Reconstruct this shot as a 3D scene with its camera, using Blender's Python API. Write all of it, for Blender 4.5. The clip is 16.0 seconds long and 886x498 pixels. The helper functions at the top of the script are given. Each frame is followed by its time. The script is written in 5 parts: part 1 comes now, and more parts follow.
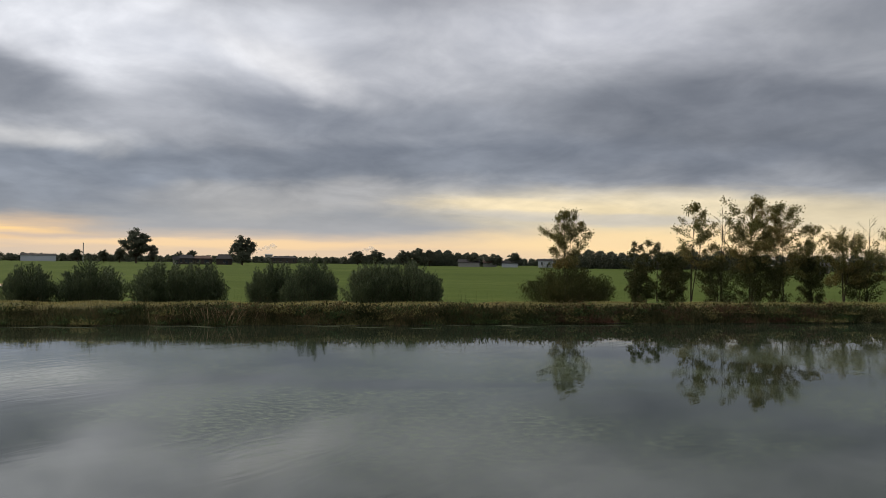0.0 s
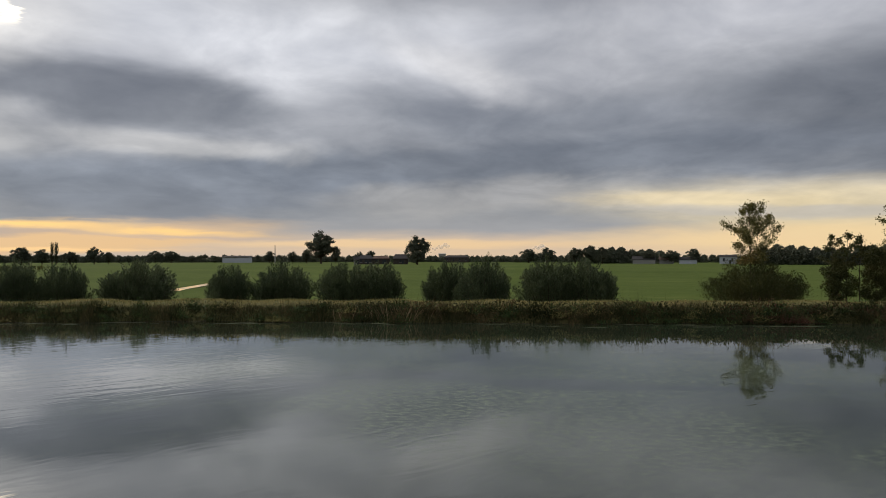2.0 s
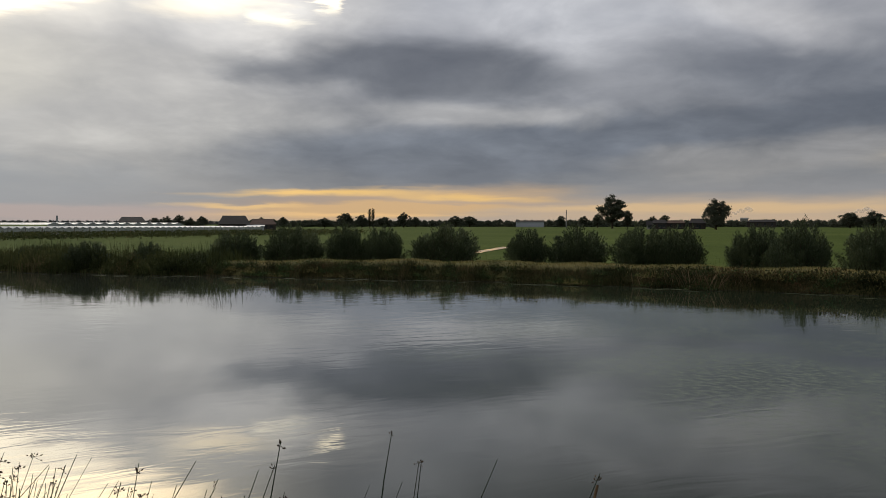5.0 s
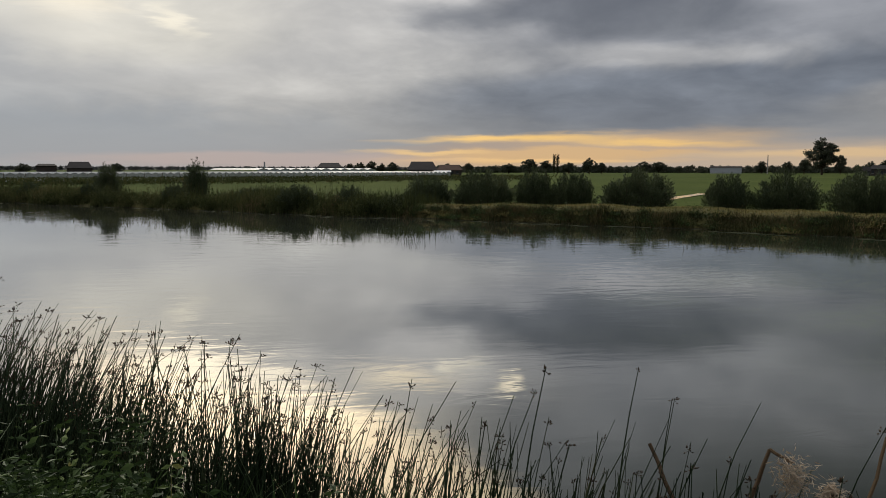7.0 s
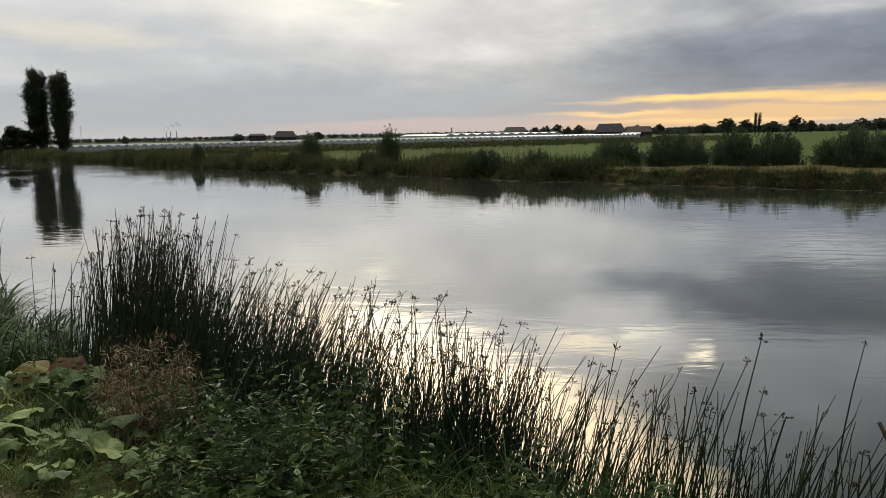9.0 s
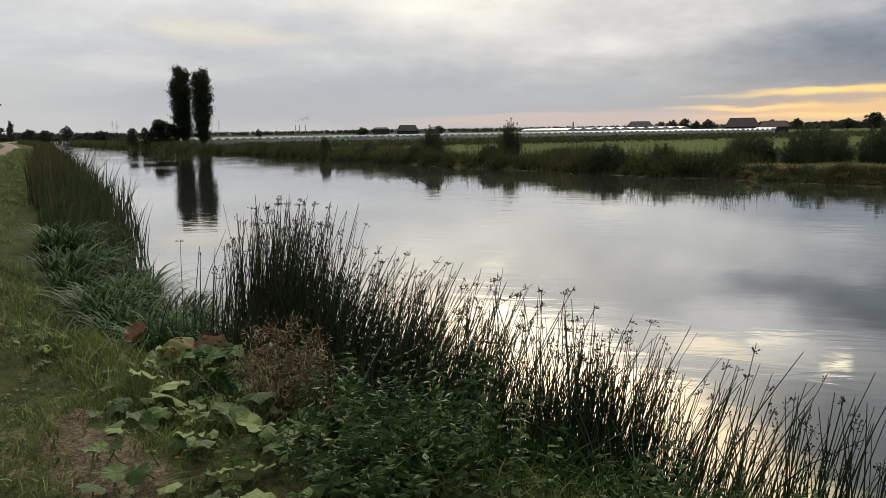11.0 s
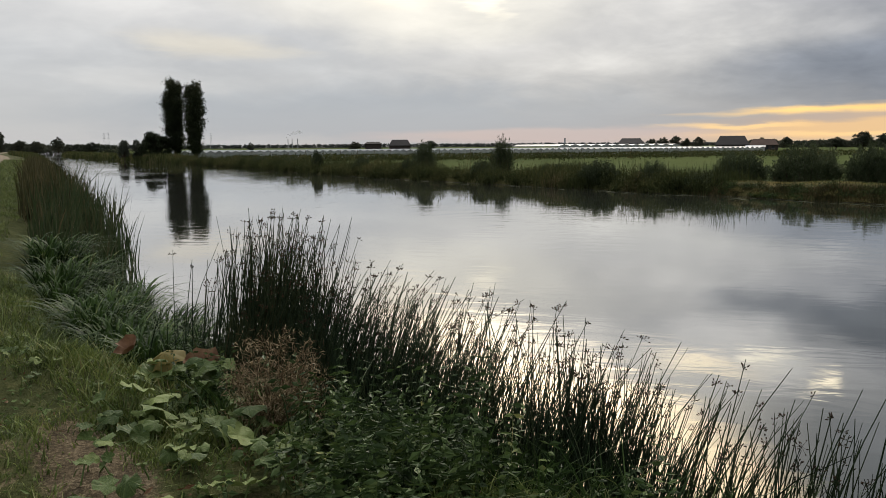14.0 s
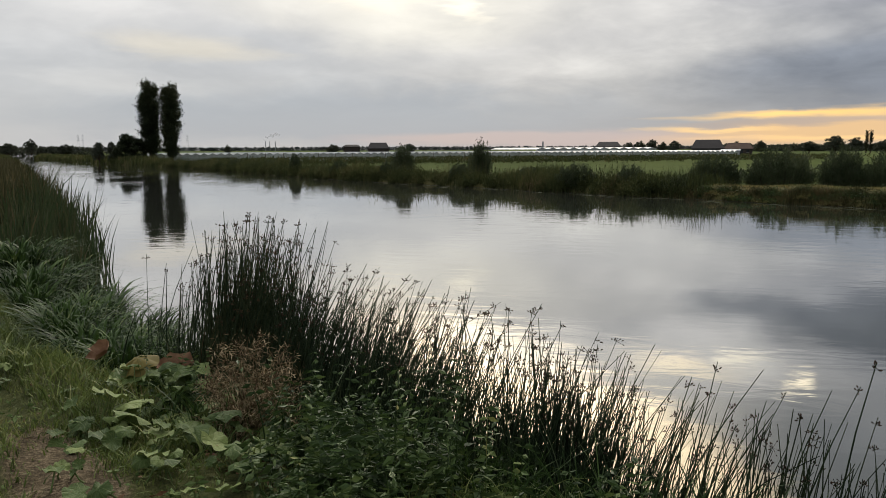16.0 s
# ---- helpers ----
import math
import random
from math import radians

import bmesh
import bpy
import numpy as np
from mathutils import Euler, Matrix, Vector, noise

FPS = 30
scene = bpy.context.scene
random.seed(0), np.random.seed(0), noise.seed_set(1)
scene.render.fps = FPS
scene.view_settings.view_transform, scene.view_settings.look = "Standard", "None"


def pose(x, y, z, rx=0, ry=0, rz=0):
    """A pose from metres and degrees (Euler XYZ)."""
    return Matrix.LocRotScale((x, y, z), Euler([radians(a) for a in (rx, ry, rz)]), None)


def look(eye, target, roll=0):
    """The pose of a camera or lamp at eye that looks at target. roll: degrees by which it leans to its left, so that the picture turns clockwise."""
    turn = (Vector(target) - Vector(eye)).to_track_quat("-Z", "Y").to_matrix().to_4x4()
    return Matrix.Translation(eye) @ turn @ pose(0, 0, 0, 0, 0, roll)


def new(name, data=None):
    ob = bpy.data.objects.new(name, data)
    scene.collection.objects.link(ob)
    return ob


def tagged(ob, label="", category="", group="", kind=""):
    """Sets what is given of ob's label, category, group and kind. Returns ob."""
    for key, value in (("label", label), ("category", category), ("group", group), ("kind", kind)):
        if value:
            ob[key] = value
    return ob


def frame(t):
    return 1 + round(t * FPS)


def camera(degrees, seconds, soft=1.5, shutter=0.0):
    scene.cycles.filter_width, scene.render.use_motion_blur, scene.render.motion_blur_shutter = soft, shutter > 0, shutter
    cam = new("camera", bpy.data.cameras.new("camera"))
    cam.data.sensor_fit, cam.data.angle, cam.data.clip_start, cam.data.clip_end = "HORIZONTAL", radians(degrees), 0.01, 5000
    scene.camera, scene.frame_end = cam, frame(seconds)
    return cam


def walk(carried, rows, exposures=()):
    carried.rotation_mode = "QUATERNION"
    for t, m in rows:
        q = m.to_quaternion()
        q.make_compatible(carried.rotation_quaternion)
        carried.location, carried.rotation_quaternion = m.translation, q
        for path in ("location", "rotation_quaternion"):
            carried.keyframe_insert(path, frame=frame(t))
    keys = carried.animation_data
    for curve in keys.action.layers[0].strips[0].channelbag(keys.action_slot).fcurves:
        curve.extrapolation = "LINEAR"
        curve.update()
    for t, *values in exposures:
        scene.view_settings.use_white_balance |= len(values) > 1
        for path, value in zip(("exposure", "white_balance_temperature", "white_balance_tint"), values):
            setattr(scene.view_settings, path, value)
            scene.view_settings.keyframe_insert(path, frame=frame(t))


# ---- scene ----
# ---------------------------------------------------------------- camera and its way
PATH = [
    (0.0, 0.764, 0.482, 2.876, 90.97, -0.67, 1.08),
    (0.5, 0.741, 0.501, 2.879, 90.74, -0.57, 2.12),
    (1.0, 0.718, 0.522, 2.880, 90.70, -0.46, 5.51),
    (1.5, 0.703, 0.542, 2.879, 90.74, -0.23, 10.13),
    (2.0, 0.695, 0.559, 2.880, 90.76, 0.01, 14.09),
    (2.5, 0.682, 0.569, 2.880, 90.39, 0.11, 18.09),
    (3.0, 0.653, 0.570, 2.882, 89.75, -0.04, 21.59),
    (3.5, 0.616, 0.568, 2.879, 89.74, -0.01, 25.66),
    (4.0, 0.574, 0.567, 2.868, 89.64, 0.04, 28.82),
    (6.5, 0.049, 0.239, 2.737, 84.75, -0.03, 46.91),
    (7.0, 0.018, 0.207, 2.721, 83.95, -0.05, 49.90),
    (7.5, 0.022, 0.154, 2.722, 82.98, 0.08, 53.74),
    (8.0, 0.042, 0.108, 2.729, 82.39, 0.37, 56.65),
    (8.5, 0.014, 0.090, 2.715, 81.83, 0.58, 60.66),
    (9.0, -0.003, 0.079, 2.707, 81.36, 1.09, 63.86),
    (9.5, -0.024, 0.062, 2.700, 81.14, 1.06, 67.64),
    (10.0, -0.031, 0.046, 2.695, 81.03, 1.28, 70.40),
    (12.5, -0.008, -0.004, 2.697, 81.16, 0.59, 73.88),
    (13.0, -0.004, 0.004, 2.701, 81.46, 0.60, 73.26),
    (13.5, 0.002, 0.002, 2.701, 81.93, 0.56, 72.72),
    (14.0, -0.000, -0.000, 2.699, 82.20, 0.36, 72.34),
    (14.5, -0.005, 0.003, 2.697, 82.13, 0.03, 71.55),
    (15.0, -0.008, 0.003, 2.699, 82.10, -0.14, 71.23),
    (15.5, 0.003, 0.009, 2.702, 82.16, -0.02, 71.03),
    (16.0, 0.011, 0.016, 2.704, 82.42, 0.22, 70.72),
]
cam = camera(61.14, 16.0, soft=0.85)
EXPOSURES = [(0.0, 0.36), (1.5, 0.30), (2.0, 0.18), (3.5, -0.10), (4.0, -0.18), (6.5, -0.24), (7.5, -0.02), (9.0, 0.25), (10.0, 0.30), (12.5, 0.26), (16.0, 0.24)]
walk(cam, [(t, pose(*row)) for t, *row in PATH], EXPOSURES)

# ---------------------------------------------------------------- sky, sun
# elevation set well above the veiled sun, which glows near 10 degrees
SUN_AZ, RAISED_SUN_EL = 70.0, 38.0


class Nodes:
    """Short hand for building node trees."""

    def __init__(self, tree):
        self.t = tree
        tree.nodes.clear()

    def add(self, kind, **props):
        n = self.t.nodes.new(kind)
        if "operation" in props:
            n.operation = props["operation"]
        if "use_clamp" in props:
            n.use_clamp = props["use_clamp"]
        if "data_type" in props:
            n.data_type, n.blend_type = props["data_type"], props["blend_type"]
        if "interpolation_type" in props:
            n.interpolation_type = props["interpolation_type"]
        if "vector_type" in props:
            n.vector_type = props["vector_type"]
        if "gradient_type" in props:
            n.gradient_type = props["gradient_type"]
        if "attribute_name" in props:
            n.attribute_name = props["attribute_name"]
        return n

    def link(self, a, b):
        self.t.links.new(a, b)

    def put(self, sock, v):
        if isinstance(v, bpy.types.NodeSocket):
            self.t.links.new(v, sock)
        else:
            sock.default_value = v

    def math(self, op, a, b=None, c=None, clamp=False):
        n = self.add("ShaderNodeMath", operation=op, use_clamp=clamp)
        for i, v in enumerate((a, b, c)):
            if v is not None:
                self.put(n.inputs[i], v)
        return n.outputs[0]

    def mix(self, f, a, b, blend="MIX"):
        n = self.add("ShaderNodeMix", data_type="RGBA", blend_type=blend)
        self.put(n.inputs[0], f)
        self.put(n.inputs[6], a if not isinstance(a, tuple) else (*a, 1))
        self.put(n.inputs[7], b if not isinstance(b, tuple) else (*b, 1))
        return n.outputs[2]

    def noise(self, vec, scale, detail=4.0, rough=0.55, distort=0.0, out=0):
        n = self.add("ShaderNodeTexNoise")
        if vec is not None:
            self.link(vec, n.inputs["Vector"])
        n.inputs["Scale"].default_value = scale
        n.inputs["Detail"].default_value = detail
        n.inputs["Roughness"].default_value = rough
        n.inputs["Distortion"].default_value = distort
        return n.outputs[out]

    def span(self, v, a, b, c=0.0, d=1.0, smooth=True):
        n = self.add("ShaderNodeMapRange", interpolation_type="SMOOTHSTEP" if smooth else "LINEAR")
        self.put(n.inputs[0], v)
        for i, x in enumerate((a, b, c, d)):
            self.put(n.inputs[i + 1], x)
        return n.outputs[0]

    def ramp(self, v, stops):
        n = self.add("ShaderNodeValToRGB")
        e = n.color_ramp.elements
        while len(e) < len(stops):
            e.new(0.5)
        for el, (p, c) in zip(e, stops):
            el.position, el.color = p, (*c, 1)
        self.put(n.inputs[0], v)
        return n.outputs[0]

    def mapped(self, vec, loc=(0, 0, 0), rot=(0, 0, 0), scale=(1, 1, 1), kind="POINT"):
        n = self.add("ShaderNodeMapping", vector_type=kind)
        self.link(vec, n.inputs[0])
        n.inputs[1].default_value, n.inputs[2].default_value, n.inputs[3].default_value = loc, rot, scale
        return n.outputs[0]


def make_sky():
    world = bpy.data.worlds.new("evening_sky")
    scene.world = world
    world.use_nodes = True
    n = Nodes(world.node_tree)
    way = n.add("ShaderNodeTexCoord").outputs["Generated"]
    sep = n.add("ShaderNodeSeparateXYZ")
    n.link(way, sep.inputs[0])
    x, y, z = sep.outputs
    az = n.math("DEGREES", n.math("ARCTAN2", n.math("MULTIPLY", x, -1.0), y))
    el = n.math("DEGREES", n.math("ARCSINE", z))
    comb = n.add("ShaderNodeCombineXYZ")
    n.link(az, comb.inputs[0])
    n.link(el, comb.inputs[1])
    flat = comb.outputs[0]
    # the cloud deck lies level overhead, so its billows crowd together towards the horizon
    rise = n.math("ADD", n.math("MAXIMUM", z, 0.0), 0.22)
    deck = n.add("ShaderNodeCombineXYZ")
    n.link(n.math("DIVIDE", x, rise), deck.inputs[0])
    n.link(n.math("DIVIDE", y, rise), deck.inputs[1])
    deck = deck.outputs[0]

    # billows that pull the cloud masses out of shape
    def warped(vec, scale, amount, detail):
        col = n.noise(n.mapped(vec, scale=scale), 1.0, detail, 0.55, 0.3, out=1)
        sub = n.add("ShaderNodeVectorMath", operation="SUBTRACT")
        n.link(col, sub.inputs[0])
        sub.inputs[1].default_value = (0.5, 0.5, 0.5)
        mul = n.add("ShaderNodeVectorMath", operation="MULTIPLY")
        n.link(sub.outputs[0], mul.inputs[0])
        mul.inputs[1].default_value = amount
        add = n.add("ShaderNodeVectorMath", operation="ADD")
        n.link(flat, add.inputs[0])
        n.link(mul.outputs[0], add.inputs[1])
        return add.outputs[0]

    soft = warped(deck, (1.4, 1.4, 1), (12, 5.0, 0), 5.0)
    fine = warped(flat, (0.17, 1.1, 1), (8, 1.0, 0), 5.0)
    up = n.span(el, 0.0, 90.0, smooth=False)
    col = n.ramp(up, [(0.0, (0.36, 0.355, 0.37)), (0.04, (0.26, 0.27, 0.295)), (0.09, (0.225, 0.235, 0.265)), (0.15, (0.38, 0.39, 0.425)),
                      (0.24, (0.44, 0.45, 0.485)), (0.38, (0.30, 0.31, 0.33)), (0.55, (0.80, 0.81, 0.83)), (1.0, (1.3, 1.3, 1.32))])

    def cloud(vec, colour, amount, a, e, wide, high, turn=0.0, hard=0.6):
        """One mass of cloud or clear sky: where it lies in degrees, how wide and high, how sharp its rim is."""
        nonlocal col
        v = n.mapped(vec, (a, e, 0), (0, 0, radians(turn)), (wide, high, 1), "TEXTURE")
        g = n.add("ShaderNodeTexGradient", gradient_type="SPHERICAL")
        n.link(v, g.inputs[0])
        col = n.mix(n.math("MULTIPLY", n.span(g.outputs[1], 0.0, hard), amount), col, colour)

    # light cloud high up, and the pale stretch round the hidden sun
    cloud(soft, (0.58, 0.595, 0.64), 0.95, 25, 18.5, 24, 7.5, 0, 0.6)
    cloud(soft, (0.54, 0.55, 0.595), 0.9, -8, 19.5, 17, 5.2, 0, 0.7)
    cloud(soft, (0.58, 0.57, 0.555), 0.95, 64, 9.0, 27, 8.0, 0, 0.7)
    cloud(soft, (0.475, 0.485, 0.50), 0.92, 96, 4.6, 34, 11.0, 0, 0.7)
    cloud(soft, (0.68, 0.67, 0.655), 0.9, 94, 12.5, 32, 6.5, 0, 0.7)
    cloud(soft, (0.335, 0.365, 0.41), 0.9, 78, 2.4, 30, 3.2, 0, 0.7)
    # the dark bases
    cloud(soft, (0.133, 0.143, 0.168), 0.95, -21, 10.6, 27, 5.6, 4, 0.6)
    cloud(soft, (0.24, 0.25, 0.275), 0.85, -31, 16.0, 15, 4.5, 6, 0.7)
    cloud(soft, (0.205, 0.22, 0.256), 0.85, 6, 10.4, 20, 3.6, 6, 0.7)
    cloud(soft, (0.150, 0.165, 0.200), 0.95, 8, 7.2, 46, 2.3, -1, 0.6)
    cloud(soft, (0.175, 0.195, 0.240), 0.95, 33, 5.3, 25, 3.3, -2, 0.6)
    cloud(soft, (0.175, 0.185, 0.212), 0.95, 38, 11.9, 16, 2.3, 3, 0.6)
    cloud(soft, (0.25, 0.26, 0.285), 0.8, 50, 11.8, 6, 1.3, 3, 0.8)
    cloud(soft, (0.43, 0.43, 0.44), 0.8, 34, 8.8, 12, 1.5, 2, 0.8)
    cloud(soft, (0.60, 0.60, 0.62), 0.75, 13, 14.6, 10, 2.0, 18, 0.9)
    cloud(soft, (0.33, 0.325, 0.33), 0.75, 11, 4.7, 18, 2.0, 0, 0.7)
    cloud(soft, (0.07, 0.071, 0.074), 0.97, -6, 28, 52, 11.5, -5, 0.6)
    # the clear gap under the cloud
    cloud(fine, (0.64, 0.545, 0.37), 0.92, -22, 2.9, 31, 2.9, 3, 0.6)
    cloud(fine, (0.66, 0.49, 0.33), 0.85, 8, 0.7, 46, 1.7, 0, 0.7)
    cloud(fine, (0.84, 0.62, 0.33), 0.8, -15, 1.5, 24, 1.7, 0, 0.7)
    cloud(fine, (0.76, 0.49, 0.24), 0.88, 41, 1.35, 20, 1.55, -3, 0.7)
    cloud(fine, (0.47, 0.38, 0.33), 0.7, 34, 1.75, 13, 0.4, 2, 0.8)
    cloud(fine, (0.56, 0.44, 0.34), 0.6, 29, 0.9, 9, 0.35, 0, 0.8)
    cloud(fine, (0.95, 0.62, 0.28), 0.7, 44, 0.7, 14, 0.3, 0, 0.9)
    cloud(fine, (1.15, 0.72, 0.22), 0.85, 45, 2.35, 12, 0.42, -1, 1.0)
    cloud(fine, (1.0, 0.64, 0.22), 0.8, 35, 2.0, 10, 0.4, 1, 1.0)
    cloud(fine, (1.0, 0.66, 0.28), 0.7, 52, 1.3, 7, 0.25, 0, 0.8)
    cloud(fine, (0.36, 0.31, 0.30), 0.7, 47, 1.75, 11, 0.35, -1, 0.8)
    cloud(fine, (0.78, 0.55, 0.31), 0.8, 17, 1.1, 20, 0.5, 0, 0.7)
    cloud(fine, (0.54, 0.43, 0.41), 0.6, 64, 0.75, 18, 0.8, 0, 0.6)
    cloud(fine, (0.80, 0.65, 0.39), 0.5, -6, 4.2, 12, 0.9, 2, 0.6)
    cloud(fine, (0.46, 0.44, 0.42), 0.6, -10, 3.4, 14, 0.6, 2, 0.6)
    # thin bright cloud before the sun, and the rifts in it
    cloud(soft, (0.80, 0.77, 0.69), 0.9, 74, 10.6, 17, 4.2, 0, 0.8)
    cloud(soft, (1.05, 1.0, 0.90), 0.95, 60, 17.0, 20, 4.6, -14, 0.7)
    cloud(soft, (1.25, 1.17, 1.02), 0.95, 82, 19.0, 24, 7.0, 0, 0.6)
    cloud(fine, (4.6, 3.75, 2.45), 0.97, 55, 24.2, 30, 6.6, -25, 0.6)
    cloud(fine, (2.3, 2.08, 1.65), 0.9, 65, 15.6, 11, 2.0, -16, 0.9)
    cloud(fine, (0.66, 0.61, 0.51), 0.7, 89, 7.2, 8, 1.3, 4, 0.8)
    cloud(fine, (0.56, 0.56, 0.56), 0.6, 94, 4.6, 7, 1.2, 4, 0.8)
    cloud(soft, (0.90, 0.88, 0.85), 0.9, 50, 15.4, 15, 4.2, -4, 0.8)
    cloud(fine, (1.0, 0.92, 0.76), 0.9, 74.8, 11.2, 5.0, 1.5, -6, 1.0)
    cloud(fine, (1.12, 1.04, 0.86), 0.9, 69.4, 10.3, 2.2, 1.5, 0, 1.0)
    cloud(fine, (1.7, 1.48, 1.1), 0.9, 53.0, 15.6, 6.5, 1.5, -4, 1.0)
    cloud(fine, (3.0, 2.65, 1.95), 0.95, 45.0, 16.2, 1.5, 1.1, 0, 1.0)
    cloud(fine, (1.5, 1.4, 1.15), 0.9, 48.0, 14.7, 2.6, 0.8, 0, 0.9)
    # rolls, billows and tatters of the cloud base
    high = n.math("MULTIPLY", n.span(el, 1.0, 6.0), n.span(az, 78.0, 42.0, 0.4, 1.0))
    rolls = n.noise(n.mapped(deck, rot=(0, 0, 0.5), scale=(1.2, 1.2, 1)), 1.0, 5.0, 0.52, 0.2)
    puffs = n.noise(n.mapped(deck, rot=(0, 0, 1.1), scale=(3.4, 3.4, 1)), 1.0, 5.0, 0.55, 0.3)
    col = n.mix(high, col, n.mix(1.0, col, n.ramp(rolls, [(0.3, (0.78, 0.79, 0.82)), (0.5, (1, 1, 1)), (0.7, (1.25, 1.245, 1.23))]), "MULTIPLY"))
    col = n.mix(high, col, n.mix(1.0, col, n.ramp(puffs, [(0.3, (0.80, 0.81, 0.83)), (0.5, (1, 1, 1)), (0.7, (1.24, 1.235, 1.22))]), "MULTIPLY"))
    col = n.mix(1.0, col, (1.01, 1.0, 0.99), "MULTIPLY")
    # the clear sky above the cloud shows faintly
    clear = n.add("ShaderNodeTexSky")
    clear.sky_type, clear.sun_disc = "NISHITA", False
    clear.sun_elevation, clear.sun_rotation = radians(RAISED_SUN_EL), radians(-SUN_AZ)
    dim = n.mix(1.0, clear.outputs[0], (0.09, 0.09, 0.09), "MULTIPLY")
    col = n.mix(0.06, col, dim)
    bg = n.add("ShaderNodeBackground")
    n.link(col, bg.inputs[0])
    bg.inputs[1].default_value = 1.0
    out = n.add("ShaderNodeOutputWorld")
    n.link(bg.outputs[0], out.inputs[0])


make_sky()
# lamp raised above the veiled sun, keeping its disc out of the water
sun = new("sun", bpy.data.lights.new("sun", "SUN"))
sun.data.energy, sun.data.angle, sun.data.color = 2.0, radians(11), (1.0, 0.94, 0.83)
sun_way = Vector((-math.sin(radians(SUN_AZ)) * math.cos(radians(RAISED_SUN_EL)), math.cos(radians(SUN_AZ)) * math.cos(radians(RAISED_SUN_EL)), math.sin(radians(RAISED_SUN_EL))))
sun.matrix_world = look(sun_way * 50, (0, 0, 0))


# ---------------------------------------------------------------- materials
def material(name):
    m = bpy.data.materials.new(name)
    m.use_nodes = True
    return m, Nodes(m.node_tree)


def finish(n, col, rough=0.7, bump=None, strength=0.3, dist=0.02, thin=0.0, metallic=0.0, gloss=0.2):
    p = n.add("ShaderNodeBsdfPrincipled")
    n.put(p.inputs["Base Color"], col if not isinstance(col, tuple) else (*col, 1))
    n.put(p.inputs["Roughness"], rough)
    p.inputs["Metallic"].default_value = metallic
    p.inputs["Specular IOR Level"].default_value = gloss
    out = n.add("ShaderNodeOutputMaterial")
    if bump is not None:
        b = n.add("ShaderNodeBump")
        b.inputs["Strength"].default_value, b.inputs["Distance"].default_value = strength, dist
        n.link(bump, b.inputs["Height"])
        n.link(b.outputs[0], p.inputs["Normal"])
    if thin:
        tr = n.add("ShaderNodeBsdfTranslucent")
        n.put(tr.inputs[0], col if not isinstance(col, tuple) else (*col, 1))
        ms = n.add("ShaderNodeMixShader")
        ms.inputs[0].default_value = thin
        n.link(p.outputs[0], ms.inputs[1])
        n.link(tr.outputs[0], ms.inputs[2])
        n.link(ms.outputs[0], out.inputs[0])
    else:
        n.link(p.outputs[0], out.inputs[0])


def leafy(name, stops, rough=0.6, thin=0.3, patch=0.6, gloss=0.18):
    """Leaves and blades: each one takes its own tint, and whole patches drift."""
    m, n = material(name)
    isl = n.add("ShaderNodeNewGeometry").outputs["Random Per Island"]
    pos = n.add("ShaderNodeNewGeometry").outputs["Position"]
    drift = n.noise(pos, patch, 3.0)
    f = n.math("ADD", n.math("MULTIPLY", isl, 0.5), n.math("MULTIPLY", n.math("SUBTRACT", drift, 0.30), 1.3), clamp=True)
    finish(n, n.ramp(f, stops), rough, thin=thin, gloss=gloss)
    return m


def plain(name, col, rough=0.7, scale=6.0, vary=0.25, metallic=0.0):
    m, n = material(name)
    pos = n.add("ShaderNodeNewGeometry").outputs["Position"]
    a, b = n.noise(pos, scale, 5.0), n.noise(pos, scale * 0.12, 3.0)
    f = n.math("MULTIPLY", n.math("ADD", a, b), 0.5)
    lo, hi = tuple(c * (1 - vary) for c in col), tuple(min(1, c * (1 + vary)) for c in col)
    finish(n, n.ramp(f, [(0.3, lo), (0.7, hi)]), rough, a, 0.2, 0.02, metallic=metallic, gloss=0.06 if rough > 0.6 else 0.3)
    return m


M_RUSH = leafy("rush_green", [(0.0, (0.015, 0.023, 0.014)), (0.5, (0.030, 0.046, 0.024)), (0.85, (0.052, 0.062, 0.029)), (1.0, (0.095, 0.068, 0.036))], 0.7, 0.03, 1.2, 0.03)
M_SEED = leafy("rush_seed", [(0.0, (0.018, 0.011, 0.007)), (0.6, (0.045, 0.028, 0.016)), (1.0, (0.11, 0.072, 0.038))], 0.8, 0.1)
M_SEDGE = leafy("sedge_blade", [(0.0, (0.010, 0.020, 0.008)), (0.4, (0.020, 0.040, 0.011)), (0.75, (0.050, 0.090, 0.022)), (1.0, (0.18, 0.20, 0.08))], 0.55, 0.2, 3.0, 0.10)
M_CATTAIL = leafy("cattail_blade", [(0.0, (0.016, 0.028, 0.013)), (0.4, (0.04, 0.062, 0.026)), (0.7, (0.058, 0.068, 0.032)), (1.0, (0.11, 0.092, 0.048))], 0.6, 0.16, 1.1, 0.08)
M_REEDBROWN = leafy("reed_brown", [(0.0, (0.024, 0.024, 0.012)), (0.5, (0.055, 0.056, 0.026)), (1.0, (0.13, 0.108, 0.055))], 0.7, 0.2, 0.6, 0.06)
M_GRASS = leafy("bank_grass", [(0.0, (0.018, 0.030, 0.009)), (0.4, (0.07, 0.10, 0.025)), (0.7, (0.15, 0.19, 0.05)), (0.93, (0.23, 0.22, 0.09)), (1.0, (0.15, 0.10, 0.055))], 0.55, 0.2, 2.6)
M_NETTLE = leafy("herb_leaf", [(0.0, (0.012, 0.022, 0.008)), (0.4, (0.030, 0.054, 0.016)), (0.7, (0.065, 0.105, 0.030)), (0.92, (0.13, 0.175, 0.055)), (1.0, (0.24, 0.22, 0.07))], 0.55, 0.18, 3.5)
